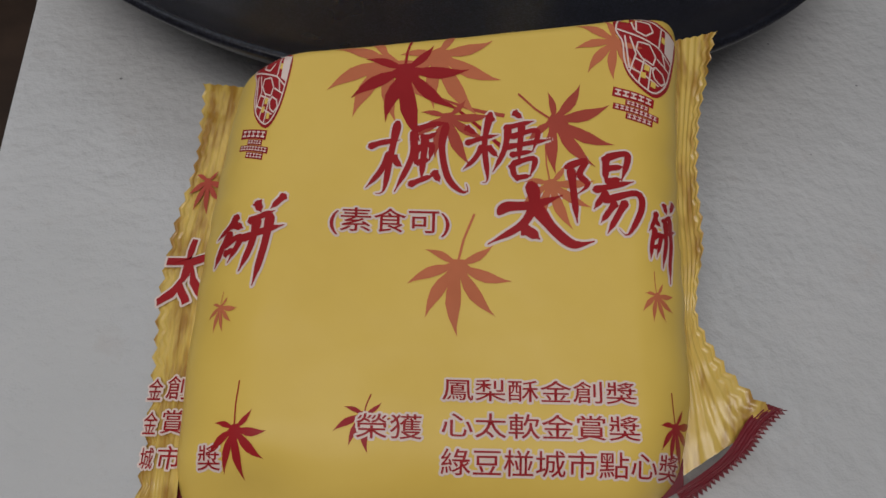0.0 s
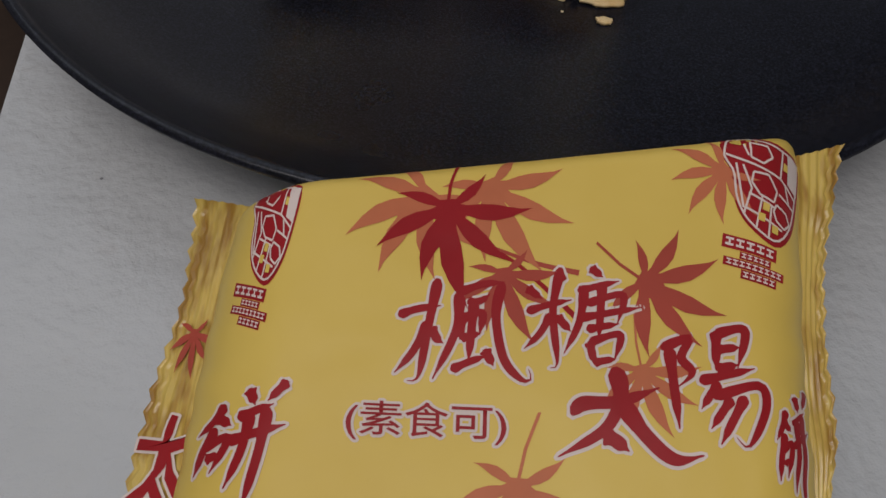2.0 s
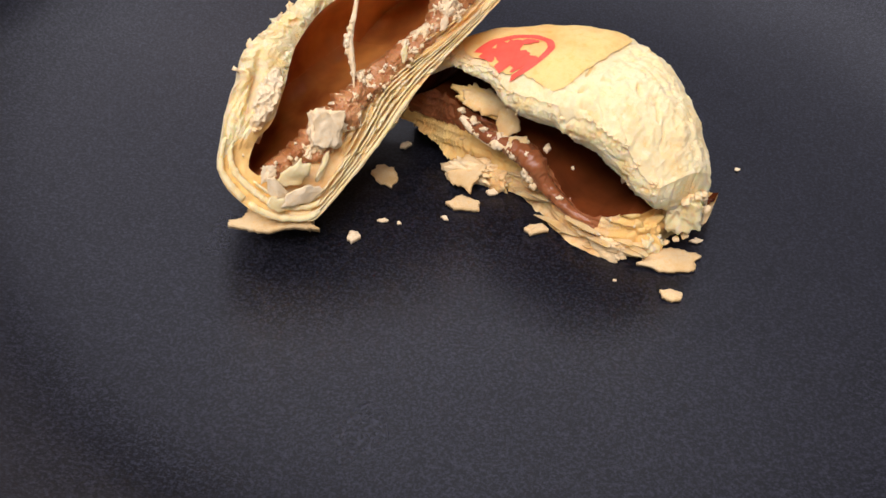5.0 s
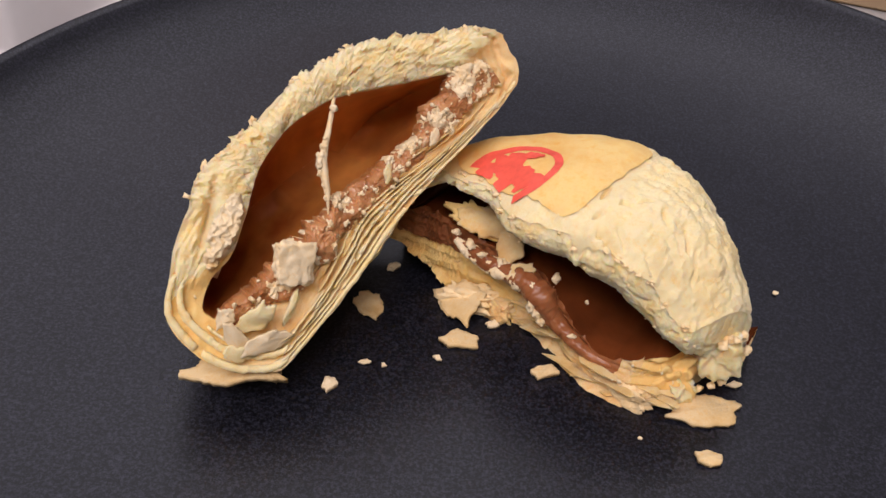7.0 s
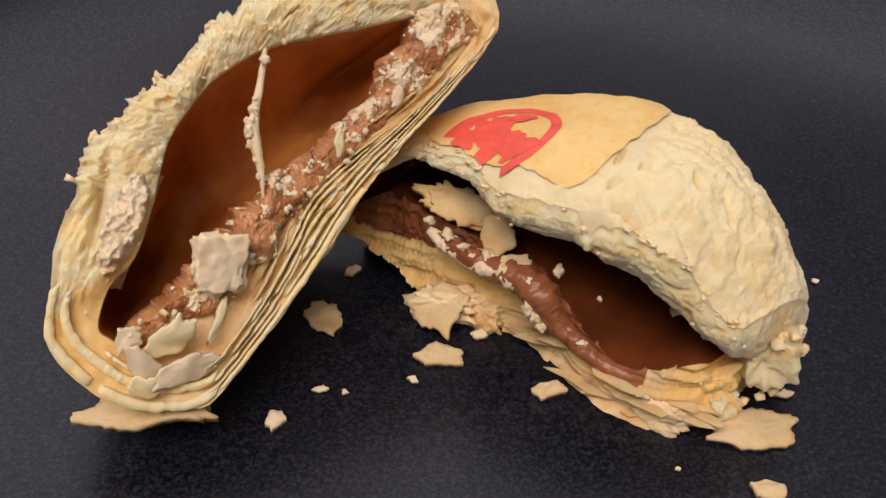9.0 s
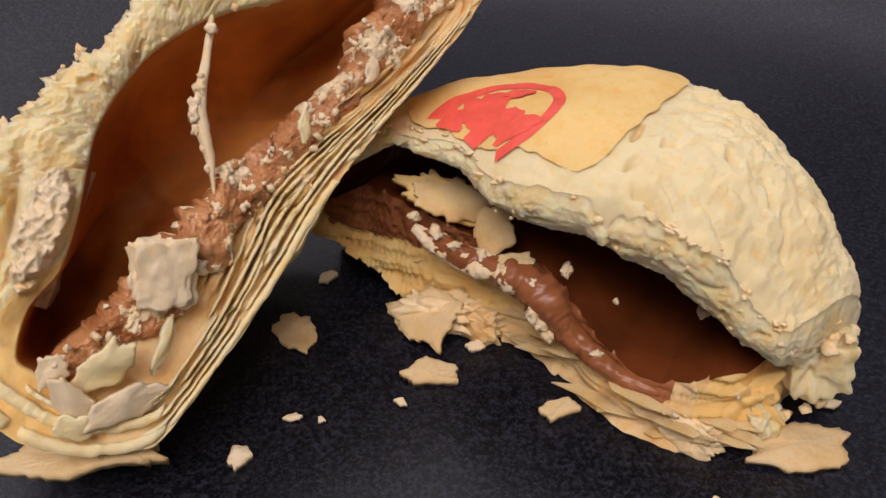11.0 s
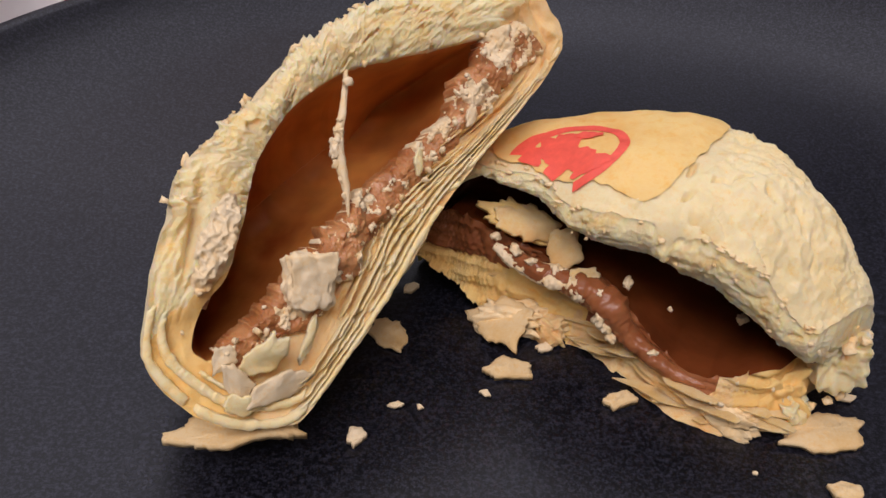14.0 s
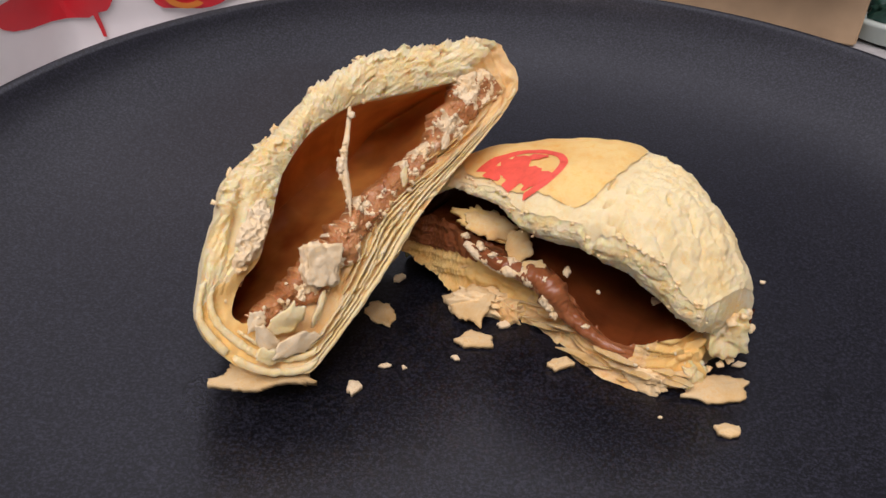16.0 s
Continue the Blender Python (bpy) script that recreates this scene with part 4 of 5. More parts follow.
for n in range(60):
    t = rng.random()
    u = 2 + 60 * t
    v = np.interp(u, [2, 20, 38, 50, 64], [12.6, 10.2, 7.2, 6.6, 8.4]) + rng.uniform(-2.4, 2.2)
    add_lump(paste_bits, (u * MM, v * MM, 0.0012 + rng.uniform(-0.001, 0.0012)), rng.choice((0.0002, 0.0003, 0.0003, 0.0005)), n + 300)
part("torn_edge", mesh_of("torn_edge", *store), M_CRISP, half_a, "ragged crumbs and flakes of the torn edge", "stuff")
part("crumb_dusting", mesh_of("crumb_dusting", *paste_bits), M_BITS, half_a, "pale crumbs sticking to the filling", "stuff")
bm = bmesh.new()
bmesh.ops.create_cube(bm, size=1)
bmesh.ops.subdivide_edges(bm, edges=bm.edges[:], cuts=22, use_grid_fill=True)
for v in bm.verts:
    q = v.co.copy()
    k = 1 + 0.35 * noise.noise(q * 1.7 + Vector((4, 0, 0))) + 0.16 * noise.noise(q * 5) + 0.16 * foam(q, 6) - 0.22 * max(0, q.length - 0.55)
    v.co = Vector((q.x * 0.0068, q.y * 0.0062, q.z * 0.0036)) * k
for f in bm.faces:
    f.smooth = True
chunk = part("large_crumb", bm, M_BITS, half_a, "square pale crumb on the filling")
chunk.matrix_basis = pose(16.9 * MM, 10.8 * MM, 0.0022, 8, -10, 38)
patch = []
PN_A, PN_B = 150, 64
for i in range(PN_A):
    for k in range(PN_B):
        p, q = -1.25 + 2.5 * i / (PN_A - 1), -1.25 + 2.5 * k / (PN_B - 1)
        x, y = 14.0 + 6.4 * p - 0.6 * q, 23.2 + 1.9 * p + 2.1 * q
        r = p * p + q * q + 0.7 * noise.noise(Vector((x * 0.45, y * 0.45, 3))) + 0.35 * noise.noise(Vector((x * 1.3, y * 1.3, 8)))
        at = (x * MM, y * MM, 0.4)
        h = 0.0026 - 0.0024 * smooth(0.5, 1.3, r) - 0.003 * smooth(1.2, 1.5, r) - 0.006 * smooth(1.0, 1.4, p * p + q * q) + 0.0011 * foam(at, 700) + 0.0005 * foam(at, 1500) + 0.0005 * rough(at, 300, 2)
        patch.append((x * MM, y * MM, h))
part("crumb_patch", mesh_of("crumb_patch", patch, grid_faces(PN_A, PN_B)), M_BITS, half_a, "porous pale crumb at the torn wall")
knots = ([], [])
for n, (x, y, s) in enumerate(((35.5, 19.0, 0.7), (34.0, 18.6, 0.9), (33.0, 18.0, 0.8), (31.8, 16.8, 0.7), (30.6, 15.0, 0.6), (37.0, 19.8, 0.5), (29.0, 13.4, 0.5), (42.0, 22.0, 0.6))):
    add_lump(knots, (x * MM, y * MM, 0.0018), s * MM, n + 700)
part("strand_crumb", mesh_of("strand_crumb", *knots), M_BITS, half_a, "white crumb clinging to the strand", "stuff")
strand = lumpy_tube([[46.0 * MM, 24.4 * MM, -0.0016], [43.3 * MM, 22.6 * MM, -0.0002], [39 * MM, 20.4 * MM, 0.0012], [34.2 * MM, 18.1 * MM, 0.0018], [30 * MM, 13.8 * MM, 0.0018], [27.1 * MM, 11.2 * MM, 0.0015]], [0.0006, 0.0004, 0.0006, 0.0007, 0.0004], 90, 9, 14, 0.9)
part("strand", strand, M_BITS, half_a, "thin strand of pastry across the hollow")


def sheet_edge(lo, hi, inset, thick, height, ragged, seed, lean=0.0):
    """A thin pastry sheet seen on edge: it follows the outline from lo to hi, inset from it (mm)."""
    start = next(i for i in range(NP) if arc_len[i] >= lo % arc_len[-1])
    count = int((hi - lo) / arc_len[-1] * NP)
    sv, sf, ring = [], [], 7
    for j in range(count):
        i = (start + j) % NP
        t = j / (count - 1)
        p, target = Vector(outer[i]), Vector(hollow[i])
        d = (target - p).normalized()
        a = j * arc_len[-1] / NP
        off = inset + 0.30 * noise.noise(Vector((a * 0.10, seed, 1))) + 0.12 * noise.noise(Vector((a * 0.45, seed, 3)))
        off = min(off, 0.94 * (target - p).length)
        torn = height + ragged * (0.9 * noise.noise(Vector((a * 0.16, seed, 5))) + 0.7 * noise.noise(Vector((a * 0.7, seed, 7))) + 0.5 * noise.noise(Vector((a * 2.4, seed, 9))) + 0.3 * noise.noise(Vector((a * 6, seed, 4))))
        torn -= 3.0 * (smooth(0.05, 0.0, t) + smooth(0.95, 1.0, t)) + 1.6 * smooth(0.38, 0.55, noise.noise(Vector((a * 0.22, seed, 13))))
        half = 0.5 * thick * (1 + 0.4 * noise.noise(Vector((a * 0.8, seed, 11))))
        for side, z in ((-1, -3.4), (-1, torn - 0.5), (-0.85, torn - 0.12), (0, torn), (0.85, torn - 0.12), (1, torn - 0.5), (1, -3.4)):
            at = p + d * (off + half * side + lean * (z + 1) * 0.25)
            sv.append((at.x * MM, at.y * MM, z * MM))
    for j in range(count - 1):
        for k in range(ring - 1):
            b = j * ring + k
            sf.append((b, b + ring, b + ring + 1, b + 1))
    return mesh_of("pastry_sheet", sv, sf)


for n, (lo, hi, inset, thick, height, ragged, lean) in enumerate((
        (-27, 7, 0.75, 1.35, 0.35, 0.2, 0.0), (3, 75, 0.5, 0.95, 0.30, 0.25, 0.0), (0, 73, 1.55, 0.4, 0.2, 0.5, 0.1), (-25, 6, 3.1, 1.3, 0.35, 0.3, 0.1), (24, 70, 2.4, 0.5, 0.35, 0.6, 0.1),
        (2, 36, 2.7, 0.45, 0.2, 0.6, -0.1), (-13, 9, 4.7, 0.6, 0.5, 0.6, 0.3), (6, 66, 3.6, 0.5, 0.4, 0.7, 0.2), (-8, 16, 5.5, 0.45, 0.7, 0.8, 0.2), (10, 60, 4.6, 0.45, 0.5, 0.7, 0.2), (22, 50, 5.5, 0.4, 0.5, 0.7, 0.1), (12, 56, 6.5, 0.5, 0.3, 0.8, 0.1), (32, 68, 4.1, 0.35, 0.3, 0.7, -0.1))):
    part("pastry_sheet", sheet_edge(lo, hi, inset, thick, height, ragged, n * 3.7 + 1, lean), M_SHEET, half_a, "thin pastry layer seen on edge")
for n, (x, y, z, w, h, rx, ry, rz) in enumerate(((5.5, 10.2, 1.8, 7.5, 4.2, 20, -18, -20), (1.0, 11.0, 1.4, 6.0, 3.4, -12, -25, 60), (11.0, 6.6, 1.4, 8.5, 2.6, 40, 0, 12), (3.4, 6.4, 1.2, 8.0, 4.6, 25, 8, -38), (-0.8, 8.6, 1.0, 6.4, 3.2, 12, 14, -64), (2.5, 14.2, 1.6, 4.2, 3.0, 5, -20, 20), (39.5, 7.6, 1.2, 4.4, 2.0, 30, 0, 30), (50.0, 5.0, 1.0, 3.6, 1.8, 24, 6, 15))):
    scrap = part("torn_flake", flake_mesh(w * MM, h * MM, 0.00045, 90 + n, 0.12, 0.25), M_BITS if n % 2 else M_SHEET, half_a, "small ragged flake broken off the layers")
    scrap.matrix_basis = pose(x * MM, y * MM, z * MM, rx, ry, rz)

# ---------------------------------------------------------------- half cake lying flat
HALF_B = Matrix.Translation((0.011, 0.265, FLOOR)) @ Matrix(((0.8658, 0.5, 0, 0), (-0.5, 0.8658, 0, 0), (0, 0, 1, 0), (0, 0, 0, 1)))
half_b = empty("half_pastry", HALF_B, "broken flaky pastry half lying flat, red stamp on cracked top", "pastry", "broken pastry halves")
RE, RB = 0.0402, 0.0415


def roof(e, b):
    """Height of the cake's top."""
    h = 0.0358 - 0.0040 * smooth(0.014, 0.036, e) - 0.0035 * smooth(0.004, -0.020, e) - 0.0040 * smooth(-0.005, -0.024, e) * smooth(0.022, 0.002, b)
    h -= 0.0075 * smooth(0.012, 0.034, e) * smooth(0.016, 0.0, b)
    h -= 0.0052 * max(0.0, 1 - max(0.0, b - front(e)) / 0.012) ** 2 * smooth(-0.020, -0.006, e) * smooth(0.034, 0.026, e)
    rho = math.hypot(e / RE, b / RB)
    return h * math.sqrt(max(0.0, 1 - min(1.0, rho) ** 6))


def front(e):
    """Line of the torn front of the top."""
    return 0.0066 * smooth(-0.004, -0.016, e) + 1.9 * max(0.0, e - 0.0290) + 0.0009 * rough((e, 0.2, 0), 130, 3)


def rear(e):
    return RB * math.sqrt(max(0.0, 1 - (e / RE) ** 2))


# splits in the top: place along and across, direction, half length, half width, depth (mm)
SPLITS = [(7.5, -0.2, -14, 2.3, 0.55, 1.6), (12.0, 1.4, -13, 2.6, 0.75, 2.0), (7.8, 4.8, 50, 1.1, 0.5, 1.3), (11.1, 8.6, 24, 1.1, 0.6, 1.6), (13.9, 10.9, 43, 1.5, 0.4, 1.0), (17.7, 9.4, -37, 1.1, 0.45, 1.5), (22.5, 8.5, -54, 1.5, 0.5, 1.6), (25.1, 6.7, -65, 1.9, 0.35, 1.0), (13.0, 3.1, -36, 2.0, 0.4, 1.0), (18.1, 2.2, -27, 1.8, 0.4, 0.9), (6.8, 9.3, 89, 1.6, 0.5, 1.0), (20.3, 15.7, 13, 0.7, 0.35, 0.9)]


def split_depth(e, b):
    """How deep the cracks of the top are at a place, in metres."""
    deep = 0.0
    for x, y, turn, long, half, depth in SPLITS:
        c, s = math.cos(radians(turn)), math.sin(radians(turn))
        dx, dy = e * 1000 - x, b * 1000 - y
        u, v = (dx * c + dy * s) / long, (dy * c - dx * s) / (0.6 * half) + 0.5 * noise.noise(Vector((e * 900, b * 900, x)))
        if abs(u) < 1.6 and abs(v) < 2.5:
            deep = max(deep, depth * math.exp(-u**4 - v * v) * (0.7 + 0.6 * noise.noise(Vector((e * 700, b * 700, y)))))
    return deep * 0.001


EN, BN = 420, 170
ELO, EHI = -0.0385, 0.0368
verts = []
edge_front, stations = [], []
for i in range(EN):
    t = i / (EN - 1)
    e = ELO + (EHI - ELO) * (t - 0.06 * math.sin(2 * math.pi * t) / 1.2)
    b0, b1 = front(e), max(rear(e), front(e) + 0.0005)
    col = []
    for j in range(BN):
        q = j / (BN - 1)
        q = 1 - (1 - q) ** 1.8
        b = b0 + (b1 - b0) * q
        z = roof(e, b)
        p = Vector((e, b, z))
        away = Vector((e * 0.8, b * 0.8, z + 0.006)).normalized()
        flaky = 0.00011 * grit(p, 600, 4) + 0.00026 * (cells((e + 0.002 * rough(p, 90), b, 0.3), 170) - 0.5) + 0.00028 * noise.noise(Vector((e * 420 + b * 160, b * 700, 1))) + 0.00018 * rough(p, 420, 3)
        bare = smooth(0.8, 1.15, ((e + 0.008) / 0.018) ** 2 + ((b - 0.017) / 0.016) ** 2)
        p += away * (0.0006 * rough(p, 75, 3) + (0.2 + 1.5 * bare) * flaky - 3.0 * split_depth(e, b))
        p.z = max(p.z, 0.0004)
        col.append(p)
    edge_front.append(col[0])
    stations.append(e)
    verts += col
part("crust", mesh_of("crust", verts, grid_faces(EN, BN)), M_CRUST, half_b, "cracked pale yellow flaky top crust")


def ceiling_z(e):
    return float(np.interp(e, [-0.04, -0.024, -0.012, 0, 0.008, 0.015, 0.022, 0.03, 0.0405], [0.014, 0.0265, 0.0250, 0.0250, 0.0247, 0.0226, 0.0188, 0.0140, 0.0060]))


def filling_z(e):
    return float(np.interp(e, [-0.04, -0.030, -0.0146, -0.0013, 0.0026, 0.011, 0.017, 0.0235, 0.0295, 0.0405], [0.010, 0.0175, 0.0146, 0.0135, 0.0110, 0.0075, 0.0073, 0.0105, 0.0108, 0.0055]))


# torn underside of the top: crust edge down to the hollow
verts, LIP = [], 44
lip_end = []
for i in range(EN):
    p0 = edge_front[i]
    zc = min(ceiling_z(p0.x), p0.z - 0.0008)
    p1 = Vector((p0.x, p0.y + 0.0006, zc))
    for k in range(LIP):
        s = k / (LIP - 1)
        p = p0.lerp(p1, s)
        p += Vector((0, -1, -0.2)) * (0.0004 * rough(p, 150, 3) + 0.0012 * math.sin(math.pi * s) + 0.00016 * foam((p.x * 0.42, p.y, p.z * 1.5), 620) + 0.00024 * foam((p.x * 0.7, p.y, p.z * 1.2), 1500) + 0.0002 * grit(p, 800, 4) - 0.0006 * smooth(0.30, 0.55, noise.noise(Vector((p.x * 300, p.z * 760, 3.0))))) * min(1, 6 * s)
        verts.append(p)
    lip_end.append(verts[-1])
part("torn_lip", mesh_of("torn_lip", verts, grid_faces(EN, LIP)), M_CRUMB, half_b, "torn pale crumb under the top crust")
def foot_line(e):
    """Line of the broken front of the base."""
    return float(np.interp(e, [-0.02, -0.0015, 0.0126, 0.021, 0.026, 0.029, 0.038], [0.0058, 0.0048, -0.0020, -0.0028, 0.0004, 0.0070, 0.024]))


# lower layers
verts, LOW = [], 34
low_top = []
for i in range(EN):
    e = stations[i]
    y0 = foot_line(e) + 0.0009 * rough((e, 5.2, 0), 160, 3)
    top = filling_z(e)
    foot = 0.0002 + 0.0075 * smooth(-0.018, -0.036, e)
    for k in range(LOW):
        s = k / (LOW - 1)
        z = foot + (top - foot) * s
        sheet = z / 0.0010 + 0.6 * rough((e, z, 0.1), 110, 2)
        step = noise.noise(Vector((math.floor(sheet) * 3.7, e * 90, 1.1)))
        y = y0 + 0.0012 * step + 0.0007 * smooth(0.75, 1, sheet - math.floor(sheet)) + 0.0022 * s - 0.001 * smooth(0.1, 0, s)
        verts.append(Vector((e, y, z)))
    low_top.append(verts[-1])
base_mesh = mesh_of("layered_base", verts, grid_faces(EN, LOW))
base_mesh.materials.append(M_LAYER)
base_mesh.materials.append(M_TOFFEE)
base_mesh.materials.append(M_DEEP)
base_mesh.materials.append(M_GOLD)
index = []
for i in range(EN - 1):
    e = edge_front[i].x
    for k in range(LOW - 1):
        z = verts[i * LOW + k].z + 0.0012 * rough((e, verts[i * LOW + k].z, 0), 220, 3)
        # Low left end takes the deeper golden to imitate the other half's shadow.
        index.append(3 if z > 0.0045 and e > 0.0215 + 0.002 * noise.noise(Vector((e * 900, z * 900, 0))) else 0 if (z < 0.0052 and e > -0.006) or e > 0.0185 else 3 if e < -0.004 and z < 0.0095 else 1)
base_mesh.polygons.foreach_set("material_index", index)
part("layered_base", base_mesh, None, half_b, "stacked golden bottom layers under brown filling, left end coloured for shade")
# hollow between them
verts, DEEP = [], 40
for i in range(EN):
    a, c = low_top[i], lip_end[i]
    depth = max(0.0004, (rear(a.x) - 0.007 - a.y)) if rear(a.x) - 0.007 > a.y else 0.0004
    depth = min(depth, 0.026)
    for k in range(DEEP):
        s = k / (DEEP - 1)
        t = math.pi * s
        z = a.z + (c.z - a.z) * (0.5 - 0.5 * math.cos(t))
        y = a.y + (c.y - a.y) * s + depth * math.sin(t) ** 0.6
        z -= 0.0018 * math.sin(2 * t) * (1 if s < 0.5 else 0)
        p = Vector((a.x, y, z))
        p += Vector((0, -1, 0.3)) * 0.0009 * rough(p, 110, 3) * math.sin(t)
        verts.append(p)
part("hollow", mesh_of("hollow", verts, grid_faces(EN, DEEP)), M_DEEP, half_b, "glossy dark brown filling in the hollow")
path = [(-20, 4, 15.6), (-12, 3, 14.6), (-3, 2.4, 14.0), (1, 1.2, 12.6), (4, 1.4, 9.2), (10, -0.2, 6.8), (17, -0.6, 5.8)]
part("crumb_coat", lumpy_tube([[c * MM for c in p] for p in path[:4]], [0.0013, 0.00155, 0.0019, 0.0022], 200, 4, 40, 0.5, 0.42, 0.4), M_BITS, half_b, "pale ragged crumb stuck to the filling")
part("filling", lumpy_tube([[c * MM for c in p] for p in path], [0.0015, 0.0018, 0.0021, 0.0026, 0.0019, 0.0015, 0.0012], 240, 4, 32, 0.5, 0, 0.35), M_TOFFEE, half_b, "pale brown roll of filling at the front")



def torn_block(sx, sy, sz, seed):
    """A ragged block of torn crumb (mm)."""
    bm = bmesh.new()
    bmesh.ops.create_cube(bm, size=1)
    bmesh.ops.subdivide_edges(bm, edges=bm.edges[:], cuts=26, use_grid_fill=True)
    for v in bm.verts:
        q = v.co.copy()
        k = 1 + 0.45 * noise.noise(q * 1.6 + Vector((seed, 0, 0))) + 0.28 * noise.noise(q * 4.2 + Vector((0, seed, 0))) + 0.15 * foam(q + Vector((seed, 0, 0)), 7) - 0.30 * max(0, q.length - 0.5)
        v.co = Vector((q.x * sx, q.y * sy, q.z * sz)) * (k * MM)
    for f in bm.faces:
        f.smooth = True
    return bm


for n, (e, b, z, sx, sy, sz, turn, mat) in enumerate(((26.0, 4.6, 4.4, 9.5, 7.0, 9.6, 25, M_GOLD), (28.6, 4.2, 2.2, 4.6, 5.0, 6.6, 60, M_CRUMB), (21.5, -1.6, 2.0, 7.0, 3.0, 4.4, -8, M_CRISP), (32.0, 9.0, 12.0, 6.0, 7.0, 8.0, 30, M_CRUMB), (-15.5, 3.4, 2.6, 10.0, 5.0, 5.0, 12, M_CRISP), (-9.5, 4.4, 2.0, 6.0, 4.0, 4.4, 0, M_LAYER))):
    block = part("torn_block", torn_block(sx, sy, sz, n * 2.3 + 1), mat, half_b, "ragged piece of torn crumb")
    block.matrix_basis = pose(e * MM, b * MM, z * MM, 0, -8, turn)
for n, (e, b, z, w, h, rx, ry, rz) in enumerate(((-17.0, 8.6, 18.2, 10.0, 6.0, 30, 16, 20), (-9.5, 7.0, 17.4, 7.0, 6.0, 40, 20, -30), (-4.5, 3.2, 15.8, 5.0, 3.4, 20, 5, 12))):
    scrap = part("torn_flake", flake_mesh(w * MM, h * MM, 0.0006, 120 + n, 0.12, 0.25), M_LAYER, half_b, "ragged flake lying on the filling")
    scrap.matrix_basis = pose(e * MM, b * MM, z * MM, rx, ry, rz)

store, layers, bits = ([], []), ([], []), ([], [])
for n in range(24):
    i = rng.randrange(20, EN - 10)
    s = rng.uniform(0, 1)
    at = edge_front[i].lerp(lip_end[i], s)
    add_lump(store, at + Vector((0, -0.0010, -0.0002)), rng.uniform(0.00015, 0.0004), n + 1000)
for n in range(55):
    i = rng.randrange(20, EN - 60)
    a = edge_front[i]
    add_flake(store, a + Vector((0, rng.uniform(-0.0012, 0.002), rng.uniform(-0.0004, 0.0006))), (1, rng.uniform(-0.5, 0.5), rng.uniform(-0.4, 0.4)), (0, -1, rng.uniform(-0.7, 0.4)), rng.uniform(0.0005, 0.0014), rng.uniform(0.0004, 0.0009), 0.00025, n + 2000)
for n in range(22):
    i = rng.randrange(EN // 2 - 20, EN - 70)
    e = edge_front[i].x
    top = filling_z(e)
    foot = 0.0006 + 0.0075 * smooth(-0.018, -0.036, e)
    z = foot + min(0.0050, top - foot) * rng.random()
    y = foot_line(e) + 0.0018 * (z - foot) / max(0.001, top - foot)
    add_flake(layers, (e, y + rng.uniform(-0.0012, 0.0008), z), (1, rng.uniform(-0.2, 0.2), rng.uniform(-0.12, 0.12)), (0, -1, rng.uniform(-0.3, 0.25)), rng.uniform(0.004, 0.012), rng.uniform(0.0016, 0.0030), 0.00022, n + 3000)
for n, (e, b, z, size) in enumerate(((-16, 3, 17.0, 0.9), (-13, 2.4, 16.2, 0.8), (-9, 2.5, 16.0, 0.7), (-5, 2, 15.6, 0.8), (-1, 1.0, 15.4, 0.7), (-0.4, -0.4, 12.0, 1.3), (0.8, -0.6, 10.6, 1.1), (1.8, -0.6, 9.0, 0.8), (8.5, -0.4, 8.6, 0.7), (19, 9, 12.6, 0.7), (9, 3, 15.0, 0.4), (-20, 4, 17.6, 0.9), (2.0, 4, 16.5, 1.0))):
    add_lump(bits, (e * MM, b * MM, z * MM), size * MM, n + 4000)
for n in range(9):
    e = rng.uniform(0.018, 0.034)
    add_lump(bits, (e, foot_line(e) + rng.uniform(-0.0015, 0.001), filling_z(e) + rng.uniform(-0.004, 0.001)), rng.uniform(0.0003, 0.0006), n + 4100)
end = spline([(30.0, 1.5, 1.0), (33.0, 6.0, 4.0), (35.5, 11, 8.0), (36.2, 11.5, 13.0), (33.5, 6.0, 17.0)], 90)
for n in range(20):
    at = end[rng.randrange(90)] + np.array([rng.uniform(-1.6, 1.2), rng.uniform(-1.5, 1.5), rng.uniform(-1.2, 1.2)])
    add_lump(store, (at[0] * MM, at[1] * MM, max(0.6, at[2]) * MM), rng.uniform(0.0003, 0.0008), n + 6000)
    add_flake(store, (at[0] * MM, at[1] * MM, max(0.8, at[2]) * MM), (rng.uniform(-0.5, 0.5), 1, rng.uniform(-0.5, 1)), (1, rng.uniform(-1, 0), rng.uniform(-0.6, 0.6)), rng.uniform(0.0010, 0.0022), rng.uniform(0.0008, 0.0016), 0.0004, n + 6500)
part("torn_edge", mesh_of("torn_edge", *store), M_CRISP, half_b, "ragged crumbs and flakes of the torn lip", "stuff")
part("layered_edge", mesh_of("layered_edge", *layers, smooth=False), M_LAYER, half_b, "paper-thin broken pastry layers", "stuff")
part("crumb_dusting", mesh_of("crumb_dusting", *bits), M_BITS, half_b, "pale crumbs on the filling", "stuff")


